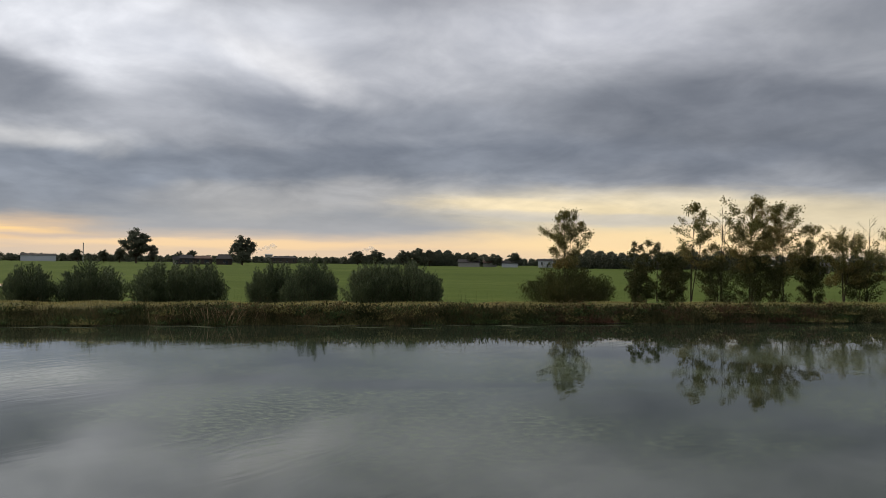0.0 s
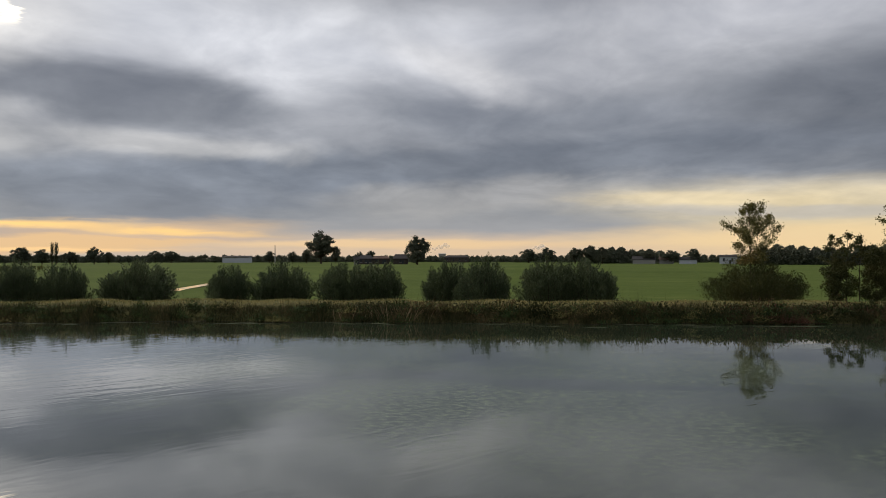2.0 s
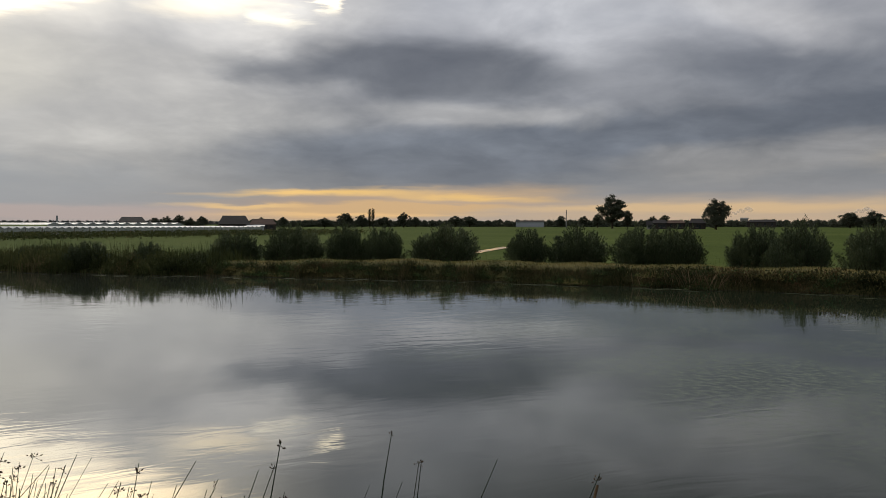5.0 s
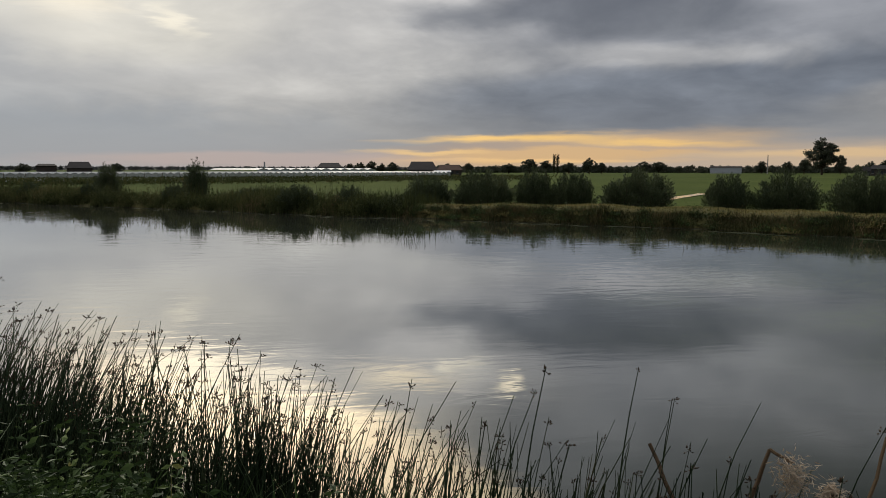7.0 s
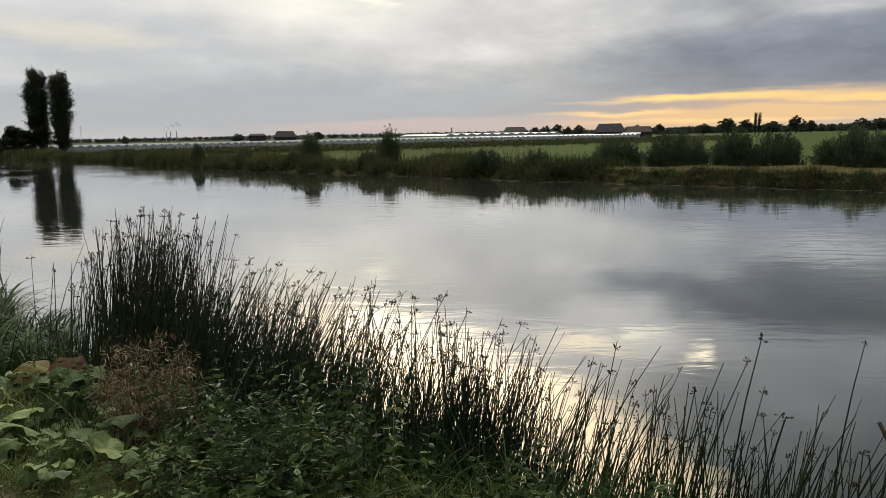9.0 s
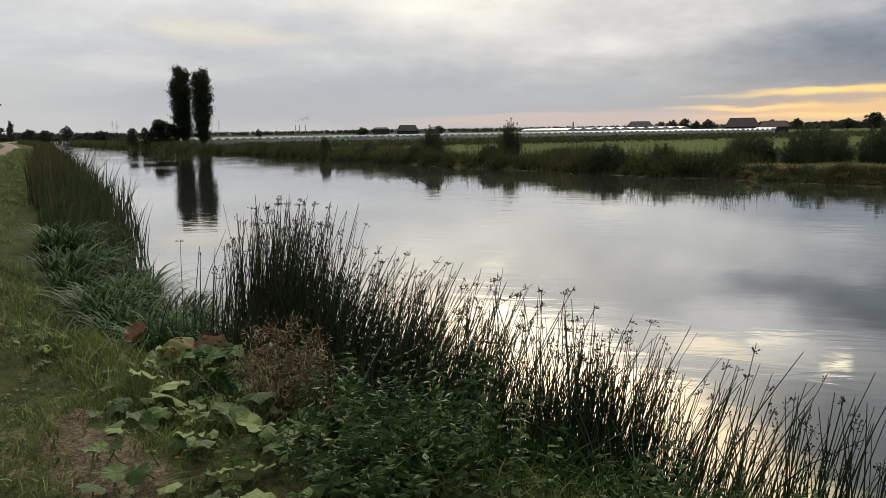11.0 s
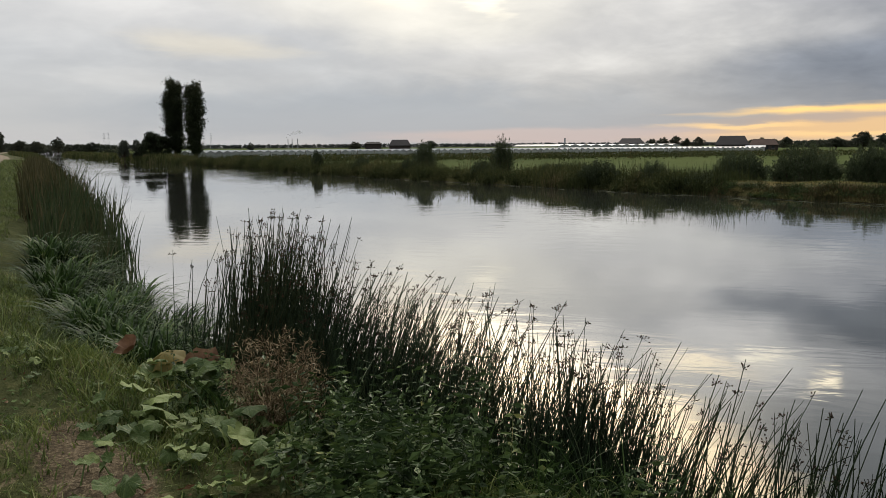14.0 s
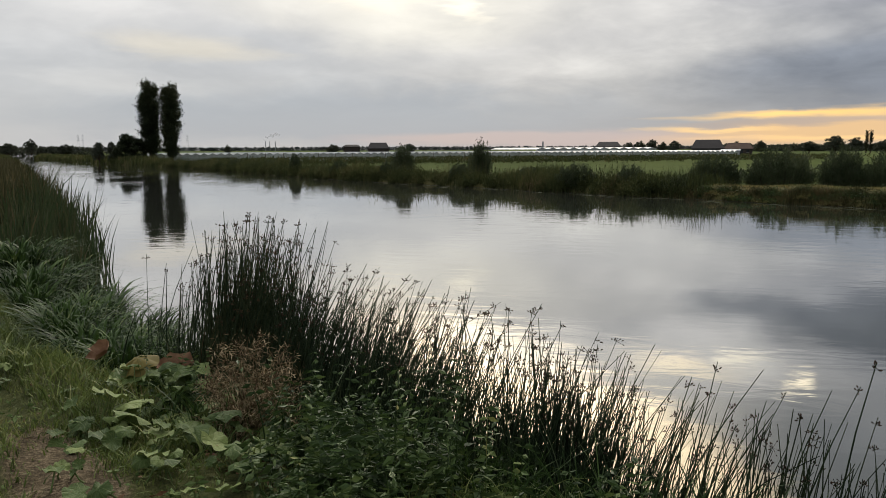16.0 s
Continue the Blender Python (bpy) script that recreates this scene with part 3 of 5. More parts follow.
def make_ground():
    xs = np.concatenate([[-5000, -2500, -1400, -900, -700, -500, -400, -330, -270, -220, -180, -150, -125], np.arange(-110, -40, 3.0), np.arange(-40, -14, 0.8),
                         np.arange(-14, 6, 0.22), np.arange(6, 32, 0.9), [34, 38, 44, 52, 62, 80, 120, 200, 400, 900, 2500, 5000]])
    nd = np.concatenate([[3000, 1200, 500, 200, 90, 40, 22, 15, 11, 9, 8], np.arange(7.4, 0.7, -0.28), [0.55, 0.4, 0.25, 0.1, 0, -0.15, -0.4, -1, -3]])
    fd = np.concatenate([[-3, -1, -0.4, -0.15, 0, 0.12, 0.25, 0.4, 0.6, 0.9, 1.2, 1.6, 2.0, 2.5, 3, 3.5, 4, 4.6, 5.3, 6, 7, 8, 10, 13, 17, 23, 32, 45, 65, 95, 140, 210, 320, 500, 900, 1800, 4900]])
    cols, inland = [], []
    for x in xs:
        rows = [(x, near_edge(x) - d, near_z(x, d)) for d in nd] + [(x, far_edge(x) + d, far_z(x, d)) for d in fd]
        cols.append(rows)
        inland.append(list(nd) + list(-fd))
    V = np.array(cols).reshape(-1, 3)
    k, w = len(nd) + len(fd), len(xs)
    F, idx = [], []
    for i in range(w - 1):
        for j in range(k - 1):
            F.append((i * k + j, (i + 1) * k + j, (i + 1) * k + j + 1, i * k + j + 1))
            if j < len(nd) - 1:
                idx.append(0 if nd[j + 1] > 0.3 else 3)
            elif j < len(nd) + 4:
                idx.append(3)
            else:
                idx.append(1 if fd[j - len(nd)] < 4.2 else 2)
    me = mesh("ground", V, F, [M_EARTH, M_DIKE, M_MEADOW, M_CLAY], idx, True)
    at = me.attributes.new("inland", "FLOAT", "POINT")
    at.data.foreach_set("value", np.array(inland, np.float32).ravel())
    tagged(new("ground", me), "grassy canal banks, worn towpath and flat green meadow", "ground", kind="structure")


def make_water():
    xs = np.concatenate([[-900, -500, -270, -224, -160, -114, -80], np.arange(-70, 30, 2.0), [40, 60, 200, 900]])
    V = [(x, y, 0.0) for x in xs for y in (near_edge(x) - 0.6, far_edge(x) + 0.6)]
    F = [(2 * i, 2 * i + 2, 2 * i + 3, 2 * i + 1) for i in range(len(xs) - 1)]
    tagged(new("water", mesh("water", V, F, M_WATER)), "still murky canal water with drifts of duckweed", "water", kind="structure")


make_ground()
make_water()


def along_far(x0, x1, n, d0, d1):
    x = rng.uniform(x0, x1, n)
    d = rng.uniform(d0, d1, n)
    return np.stack([x, far_edge(x) + d, far_z(x, d)], 1)


def along_near(x0, x1, n, d0, d1):
    x = rng.uniform(x0, x1, n)
    d = rng.uniform(d0, d1, n)
    return np.stack([x, near_edge(x) - d, near_z(x, d)], 1)


def stuff(name, me, label, category):
    return tagged(new(name, me), label, category, kind="stuff")


# ---------------------------------------------------------------- woody plants
def willow_bush(w, h, count=6500, spread=0.9, mat=None, leaf=0.13):
    """A brush of willow rods fanning up from one stool, hung with narrow leaves, wisps standing out at the top."""
    rods, at, way = [], [], []
    n = 130
    for i in range(n):
        a, u = rng.uniform(0, 2 * np.pi), math.sqrt(rng.uniform(0.0, 1.0))
        out = np.array((math.cos(a), math.sin(a), 0))
        reach = w * 0.5 * u * rng.uniform(0.85, 1.1)
        top = h * (0.97 - 0.50 * u ** 2.6) * rng.uniform(0.72, 1.0) * (1.12 if rng.uniform() < 0.12 else 1.0)
        tip = out * reach + (0, 0, top)
        foot = out * reach * 0.62
        knee = foot + (tip - foot) * (0.62, 0.62, 0.46)
        rods += [limb(foot, knee, 0.018, 0.011, 3, 2), limb(knee, tip, 0.011, 0.003, 3, 2)]
        k = count // n
        s = rng.uniform(0.04, 1.03, k)[:, None] ** 0.85
        c = np.where(s < 0.45, foot + (knee - foot) * s / 0.45, knee + (tip - knee) * (s - 0.45) / 0.55)
        loose = (1.15 - 0.85 * s) * spread
        at.append(c + rng.normal(size=(k, 3)) * (0.045 * w, 0.045 * w, 0.03 * h) * loose)
        way.append(unit(tip[None] - knee) * 1.0 + rng.normal(size=(k, 3)) * 0.42 + out * 0.25)
    at = np.concatenate(at)
    at[:, 2] = np.abs(at[:, 2])
    V, F = leaves(at, np.concatenate(way), leaf * rng.uniform(0.6, 1.4, len(at)), leaf * 0.30)
    return mesh("branchwork", *join(*rods), M_BARK), mesh("crown", V, F, mat or M_WILLOW)


def open_tree(h, w, first, seed, count=5200, leaf=0.16, gaps=0.5, lean=0.0, mat=None, stems_n=2, bare=0.0):
    """A young tree: slim stems, limbs rising in an egg-shaped crown, twigs along each limb strung with leaves; bare: share of the top without them."""
    r = np.random.default_rng(seed)
    wood, rows = [], []
    thick = 0.006 * h + 0.016
    low = h * first
    for m in range(stems_n):
        turn = m * 2.3 + r.uniform(0, 6.28)
        away = w * (0.04 if m == 0 else r.uniform(0.12, 0.24))
        tall = h * (0.99 if m == 0 else r.uniform(0.72, 0.9))
        top = np.array((lean * h + math.cos(turn) * away, math.sin(turn) * away, tall))
        wood.append(limb((0, 0, 0), top, thick * (1 - 0.25 * m), 0.008, 6, 7, 0, 0.10))
        k = 15 if m == 0 else 10
        for i in range(k):
            s = (i + r.uniform(0, 1)) / k
            z = low + (tall * 0.97 - low) * s
            full = math.sin((0.20 + 0.76 * s) * math.pi) ** 0.8
            a = i * 2.4 + turn + r.uniform(-0.7, 0.7)
            reach = w * 0.5 * full * r.uniform(0.55, 1.12)
            p = top * (z / tall)
            steep = 0.55 + 0.9 * s
            q = p + np.array((math.cos(a) * reach, math.sin(a) * reach, reach * steep * r.uniform(0.5, 1.0)))
            q[2] = min(q[2], h * 1.0)
            wood.append(limb(p, q, thick * 0.36 * (1.1 - 0.6 * s), 0.005, 4, 4, 0, 0.05 * reach))
            for j in range(7):
                u = 0.22 + 0.78 * (j + r.uniform(0, 1)) / 7
                b = p + (q - p) * u
                d = (q - p) / (np.linalg.norm(q - p) + 1e-6) + r.normal(size=3) * (0.75, 0.75, 0.5) + (0, 0, 0.15)
                e = b + d / np.linalg.norm(d) * w * 0.13 * r.uniform(0.5, 1.3) * (1.15 - 0.5 * u)
                wood.append(limb(b, e, 0.008, 0.003, 3, 2))
                if r.uniform() > gaps * 0.22 and b[2] < h * (1.02 - bare * r.uniform(0.6, 1.0)):
                    rows.append((b, e))
    B, E = np.array([x[0] for x in rows]), np.array([x[1] for x in rows])
    n = max(4, count // len(rows))
    u = r.uniform(0.15, 1.15, (len(rows) * n, 1))
    at = np.repeat(B, n, 0) * (1 - u) + np.repeat(E, n, 0) * u + r.normal(size=(len(rows) * n, 3)) * (0.028 * w + 0.035)
    V2, F2 = leaves(at, r.normal(size=at.shape) + (0, 0, -0.5), leaf * r.uniform(0.55, 1.35, len(at)), leaf * 0.5)
    V, F = join(*wood)
    return mesh("trunk", V, F, M_BARK), mesh("crown", V2, F2, mat or M_ALDER)


def poplar(h, w, seed, count=9000):
    """A Lombardy poplar: steep branches close to the stem."""
    r = np.random.default_rng(seed)
    wood, at, way = [limb((0, 0, 0), (0.01 * h, 0, h * 0.96), 0.024 * h, 0.02, 8, 6, 0, 0.08)], [], []
    for i in range(170):
        s = r.uniform(0.09, 0.9)
        a = r.uniform(0, 2 * np.pi)
        belly = 0.55 + 0.45 * math.sin(min(1, s * 1.35) * np.pi * 0.72)
        rad = w * 0.5 * belly * r.uniform(0.6, 1.12) * (1 - 0.45 * max(0, s - 0.7) / 0.3)
        p = np.array((0.01 * h * s, 0, h * s))
        q = p + np.array((math.cos(a) * rad, math.sin(a) * rad, h * r.uniform(0.07, 0.15)))
        q[2] = min(q[2], h)
        wood.append(limb(p, q, 0.006 * h * (1 - s) + 0.02, 0.01, 4, 2))
        k = count // 170
        u = r.uniform(0.25, 1.1, k)[:, None]
        at.append(p + (q - p) * u + r.normal(size=(k, 3)) * (0.075 * w, 0.075 * w, 0.02 * h))
        way.append(r.normal(size=(k, 3)) + (0, 0, 0.6))
    at = np.concatenate(at)
    V, F = leaves(at, np.concatenate(way), 0.30 * r.uniform(0.6, 1.3, len(at)), 0.24)
    return mesh("trunk", *join(*wood), M_BARK), mesh("crown", V, F, M_POPLAR)


def broad_tree(h, w, seed, count=5200, leaf=0.55, stem=0.28, mat=None):
    """A full-grown field tree: stem, spreading limbs and a domed crown of many clumps with light between them."""
    r = np.random.default_rng(seed)
    wood, clumps = [limb((0, 0, 0), (0, 0, h * 0.62), 0.03 * h, 0.010 * h, 7, 4, 0, 0.15)], []
    mid, half = h * (1 + stem) * 0.5, h * (1 - stem) * 0.5
    lobes = [np.array((math.cos(a) * w * 0.24, math.sin(a) * w * 0.24, r.uniform(-0.25, 0.3) * half)) for a in r.uniform(0, 6.28) + np.arange(6) * 1.05]
    for i in range(110):
        d = r.normal(size=3)
        d /= np.linalg.norm(d)
        c = lobes[i % 6] if i % 4 else np.array((0, 0, 0.35 * half))
        q = c + d * (w * 0.25, w * 0.25, half * 0.60) * r.uniform(0.55, 1.05) ** 0.5
        q[2] = mid + max(q[2], -half * 0.95)
        q[2] = min(q[2], h * 0.975)
        if i % 2:
            wood.append(limb((0, 0, max(0.18 * h, q[2] - 0.30 * h)), q, 0.008 * h, 0.003 * h, 4, 2))
        clumps.append(q)
    clumps = np.array(clumps)
    k = count // len(clumps)
    size = r.uniform(0.6, 1.3, (len(clumps), 1)).repeat(k, 0).reshape(-1, 1)
    at = np.repeat(clumps, k, 0) + r.normal(size=(len(clumps) * k, 3)) * (0.042 * w, 0.042 * w, 0.026 * h) * size
    V, F = leaves(at, r.normal(size=at.shape), leaf * r.uniform(0.6, 1.4, len(at)), leaf * 0.75)
    return mesh("trunk", *join(*wood), M_BARK), mesh("crown", V, F, mat or M_FARLEAF_HAZED)


def plant(name, meshes, names, label, category, at, turn=0.0, scale=(1, 1, 1), group=""):
    ob = thing(name, label, category, group=group)
    for me, n in zip(meshes, names):
        part(n, me, ob)
    ob.matrix_basis = Matrix.LocRotScale(at, Euler((0, 0, turn)), scale)
    return ob


def polar(az, dist):
    return -dist * math.sin(radians(az)), dist * math.cos(radians(az))


# willow bushes in the meadow behind the dike: x, y, width, height of the top over the water
BUSHES = [willow_bush(3.0, 2.4, 18000, 1.4) for _ in range(4)]
ROW = [(-44.8, 36.5, 4.0, 2.40), (-40.4, 38.1, 4.4, 2.86), (-36.5, 39.7, 3.4, 2.82), (-34.0, 40.7, 3.2, 2.74), (-30.2, 42.9, 4.8, 2.95), (-25.6, 46.2, 3.1, 2.56),
       (-22.3, 47.5, 4.1, 2.71), (-18.2, 48.6, 4.2, 2.82), (-16.0, 49.0, 3.6, 2.86), (-11.2, 49.7, 3.5, 2.82), (-8.4, 47.2, 3.7, 3.02), (-4.7, 50.6, 4.2, 3.0), (-2.3, 51.0, 4.2, 3.08)]
for i, (x, y, w, top) in enumerate(ROW):
    plant("willow_bush", BUSHES[i % 4], ("branchwork", "crown"), "dense dark green willow bush behind the grass dike", "bush",
          (x, y, -0.43), i * 1.9, (w / 3.0, w / 3.0, (top + 0.42) / 2.4), "willow bushes behind the dike")

# thicket and young trees where the land behind the dike is wooded
plant("hawthorn_bush", willow_bush(7.0, 3.2, 34000, 1.5, M_THORN, 0.14), ("branchwork", "crown"), "broad tangled bush at the foot of a young tree", "bush", (9.0, 56.7, -0.42))
plant("young_tree", open_tree(6.9, 3.4, 0.38, 19, 7000, 0.15, 0.8), ("trunk", "crown"), "slender young tree with a loose crown rising from a bush", "tree", (8.8, 56.4, -0.42))
SAPLINGS = [(14.3, 4.9, 1.8, 12), (15.2, 5.1, 1.7, 13), (16.0, 4.9, 1.9, 14)]
for x, h, w, s in SAPLINGS:
    plant("sapling", open_tree(h, w, 0.10, s, 1500, 0.16, 1.2, 0.0, M_THORN, 1), ("trunk", "crown"), "thin leafy sapling behind the dike", "sapling", (x, 57.9, -0.42), group="saplings behind the dike")
for i, (x, w, h, count) in enumerate([(14.6, 2.2, 3.2, 6000), (17.2, 3.0, 3.9, 12000), (21.0, 3.6, 3.6, 9000), (23.9, 3.8, 3.9, 9000), (25.8, 2.6, 3.4, 5000), (29.0, 2.6, 3.7, 8000), (33.2, 3.8, 3.3, 6000)]):
    plant("hawthorn_bush", open_tree(h, w, 0.04, 70 + i, int(count * 0.8), 0.14, 0.4, 0.0, M_THORN, 4), ("trunk", "crown"), "olive green bush under the young alders", "bush", (x, 58.5 + 0.2 * (x - 18), -0.42), group="bushes under the alders")
TREES = [(18.8, 8.1, 3.4, 0.36, 21, 3400, 1.0, 0.02, 0.0), (21.3, 8.1, 2.2, 0.45, 22, 420, 2.4, 0.02, 0.55), (23.7, 8.6, 4.4, 0.30, 23, 8200, 0.5, 0.02, 0.0), (26.6, 8.1, 4.4, 0.26, 24, 7000, 0.6, 0.0, 0.0),
         (28.9, 6.6, 2.8, 0.3, 25, 2400, 1.0, 0.03, 0.0), (31.8, 6.8, 4.0, 0.22, 26, 4600, 0.8, 0.0, 0.2), (33.9, 7.4, 3.8, 0.20, 27, 3000, 1.2, 0.02, 0.45), (36.8, 7.5, 4.2, 0.25, 28, 4200, 0.8, 0.0, 0.0)]
for x, h, w, first, s, count, gaps, lean, bare in TREES:
    h *= 0.97
    plant("alder_tree", open_tree(h, w, first, s, int(count * 1.3), 0.16, gaps, lean, None, 2, bare), ("trunk", "crown"), "young alder with thinning autumn leaves behind the dike", "tree", (x, 58.7 + 0.2 * (x - 18.8), -0.42), group="alders behind the dike")

# lone bushes on the low reedy bank
for x, y, w, h, s in [(-66.3, 19.3, 2.2, 3.5, 31), (-64.0, 26.0, 2.3, 3.6, 32)]:
    plant("elder_bush", willow_bush(w, h, 9000, 1.5, M_WILLOW, 0.16), ("branchwork", "crown"), "upright dark bush standing alone on the reedy bank", "bush", (x, y, -0.1), group="lone bushes on the reedy bank")
for i, (x, w, h) in enumerate([(-79.5, 1.6, 2.2), (-70, 2.2, 1.5), (-62.0, 2.4, 1.5), (-53, 2.4, 1.5), (-46.5, 2.6, 1.3), (-42.0, 3.2, 1.6), (-38.6, 2.8, 1.5), (-35.6, 2.6, 1.0), (-88, 2.4, 1.5), (-101, 3, 1.4)]):
    plant("osier_shrub", BUSHES[i % 4], ("branchwork", "crown"), "low osier shrub among the bank reeds", "shrub", (x, far_edge(x) + 1.4, 0.25), i * 2.3, (w / 3.0 * 0.8, w / 3.0 * 0.8, 1.0 * h / 2.4), "osiers on the reedy bank")

# two poplars and the bush at their feet
plant("poplar_tree", poplar(16.2, 4.0, 41, 22000), ("trunk", "crown"), "tall dark Lombardy poplar on the canal bank", "tree", (*polar(91.78, 163), -0.3), group="pair of poplars")
plant("poplar_tree", poplar(15.4, 3.6, 42, 20000), ("trunk", "crown"), "tall dark Lombardy poplar on the canal bank", "tree", (*polar(90.45, 158), -0.3), 1.0, group="pair of poplars")
plant("elm_bush", broad_tree(6.3, 6.4, 43, 12000, 0.34, 0.02, M_POPLAR), ("trunk", "crown"), "round dark bush beside the two poplars", "bush", (*polar(93.2, 163), -0.3))


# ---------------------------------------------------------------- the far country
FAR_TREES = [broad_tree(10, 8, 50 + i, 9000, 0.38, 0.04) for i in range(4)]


def field_tree(az, dist, w, top, i=0, label="dark broad-crowned tree on the flat horizon"):
    x, y = polar(az, dist)
    plant("field_tree", FAR_TREES[i % 4], ("trunk", "crown"), label, "tree", (x, y, 0.1), az * 3.7 + i, (w / 7.4, w / 7.4, (top - 0.1) / 9.9), "trees on the horizon")


def house(name, az, dist, w, depth, eaves, ridge, wall, roof, label, windows=3, turn=0.0):
    """A building with gable roof, door and windows; its long side faces the canal."""
    x, y = polar(az, dist)
    ob = thing(name, label, "building")
    t = 0.25
    V, F = join(box(-w / 2, w / 2, -depth / 2, -depth / 2 + t, 0, eaves), box(-w / 2, w / 2, depth / 2 - t, depth / 2, 0, eaves),
                box(-w / 2, -w / 2 + t, -depth / 2 + t, depth / 2 - t, 0, eaves), box(w / 2 - t, w / 2, -depth / 2 + t, depth / 2 - t, 0, eaves))
    part("wall", mesh("wall", V, F, wall), ob)
    o, hip = 0.35, min(0.12 * w, 0.3 * depth) if wall is M_BRICK else 0.0
    k = (ridge - eaves) / (depth / 2)
    for s in (-1, 1):
        x0, x1 = s * (w / 2 + o), s * (w / 2 - hip)
        end = np.array([(x0, -depth / 2 - o, eaves - o * k), (x0, depth / 2 + o, eaves - o * k), (x1 + (s * o if not hip else 0), 0, ridge)])
        V = np.concatenate([end, end - (s * 0.2, 0, 0.02)])
        part("hip" if hip else "gable", mesh("gable", V, [(0, 1, 2), (5, 4, 3), (0, 2, 5), (0, 5, 3), (1, 4, 5), (1, 5, 2)], roof if hip else wall), ob)
        e = w / 2 + o
        V = np.array([(-e, s * (depth / 2 + o), eaves - o * k), (e, s * (depth / 2 + o), eaves - o * k), (w / 2 - hip + (0 if hip else o), 0, ridge), (-w / 2 + hip - (0 if hip else o), 0, ridge)])
        V = np.concatenate([V, V + (0, 0, 0.16)])
        part("roof", mesh("roof", V, [(0, 1, 2, 3), (4, 7, 6, 5), (0, 4, 5, 1), (1, 5, 6, 2), (2, 6, 7, 3), (3, 7, 4, 0)], roof), ob)
    for i in range(windows):
        u = -w / 2 + w * (i + 0.5) / windows
        win = part("window", mesh("window", *box(u - 0.5, u + 0.5, -depth / 2 - 0.03, -depth / 2 + 0.05, eaves * 0.35, eaves * 0.8), M_WINDOW), ob)
        part("sill", mesh("sill", *box(u - 0.6, u + 0.6, -depth / 2 - 0.1, -depth / 2 - 0.031, eaves * 0.35 - 0.1, eaves * 0.35), M_PALE), win)
    if windows:
        part("door", mesh("door", *box(w * 0.08, w * 0.08 + 1.0, -depth / 2 - 0.035, -depth / 2 + 0.05, 0, min(2.1, eaves * 0.9)), M_WINDOW), ob)
    ob.matrix_basis = pose(x, y, 0.08, 0, 0, az + turn)
    return ob


# the horizon, from the wooded right round to the poplars
field_tree(27.0, 500, 6.5, 7.8, 0)
field_tree(25.3, 470, 6.5, 7.3, 1)
field_tree(24.3, 470, 7.0, 8.5, 2)
field_tree(23.2, 430, 15.5, 18.1, 3, "tall spreading tree above the farm roofs")
field_tree(22.1, 430, 5.0, 9.9, 0)
field_tree(20.3, 440, 5.0, 7.0, 1)
field_tree(19.5, 440, 6.0, 7.6, 2)
field_tree(15.97, 380, 11.6, 14.2, 1, "tall round tree beside the farm")
field_tree(15.9, 350, 6.8, 6.6, 2)
field_tree(7.46, 510, 12.0, 9.2, 0)
field_tree(6.1, 510, 12.0, 10.0, 3)
field_tree(4.0, 460, 10.0, 9.4, 1)
field_tree(2.9, 460, 11.0, 10.8, 2)
field_tree(2.0, 420, 9.0, 9.1, 0)
field_tree(-1.3, 430, 8.5, 7.7, 3)
field_tree(-2.9, 430, 9.5, 7.5, 1)
field_tree(-4.5, 430, 8.0, 8.3, 0)
field_tree(49.5, 390, 5.0, 5.8, 1)
field_tree(47.9, 390, 5.0, 6.1, 2)
field_tree(44.9, 410, 8.6, 5.8, 3)
field_tree(43.3, 430, 9.4, 8.5, 0)
field_tree(42.1, 430, 7.5, 7.7, 1)
field_tree(40.4, 430, 9.8, 6.5, 2)
field_tree(38.9, 430, 7.8, 8.9, 3)
field_tree(38.0, 430, 5.0, 6.5, 0)
field_tree(35.0, 560, 10.0, 8.4, 1)
field_tree(33.9, 560, 12.0, 8.2, 2)
field_tree(32.5, 560, 6.0, 5.2, 3)
field_tree(30.9, 560, 6.0, 3.6, 0)
for i, az in enumerate((56.9, 56.1, 55.3, 54.5, 53.7)):
    field_tree(az, 335, 4.8, 5.2 + 0.6 * (i % 3), i)
field_tree(79.0, 420, 7.0, 5.4, 1)
field_tree(73.2, 420, 6.0, 5.7, 2)
field_tree(86.6, 300, 2.6, 4.5, 3)
field_tree(95.2, 170, 2.6, 4.3, 0, "small tree at the bend of the canal")
field_tree(94.4, 165, 2.0, 4.4, 2, "small tree at the bend of the canal")
field_tree(97.2, 380, 7.0, 5.4, 1)
field_tree(99.3, 400, 5.6, 7.8, 3)
field_tree(100.6, 330, 6.0, 5.4, 0)
field_tree(101.6, 330, 6.4, 5.8, 2)
field_tree(102.6, 320, 2.4, 8.9, 1)
for az in (41.5, 41.25):
    x, y = polar(az, 420)
    plant("spire_tree", poplar(10.8, 2.0, 44, 1500), ("trunk", "crown"), "narrow spire of a tree on the horizon", "tree", (x, y, 0.1), group="two spires")
x, y = polar(105.6, 110)
plant("bank_bush", broad_tree(4.2, 9.4, 62, 16000, 0.34, 0.0, M_POPLAR), ("trunk", "crown"), "dark bush filling the foot of the towpath tree", "bush", (x, y, 0.9))
plant("bank_tree", broad_tree(8.4, 9.0, 61, 22000, 0.36, 0.0, M_POPLAR), ("trunk", "crown"), "big dark tree leafy to the ground beside the towpath", "tree", (x, y, 1.0))


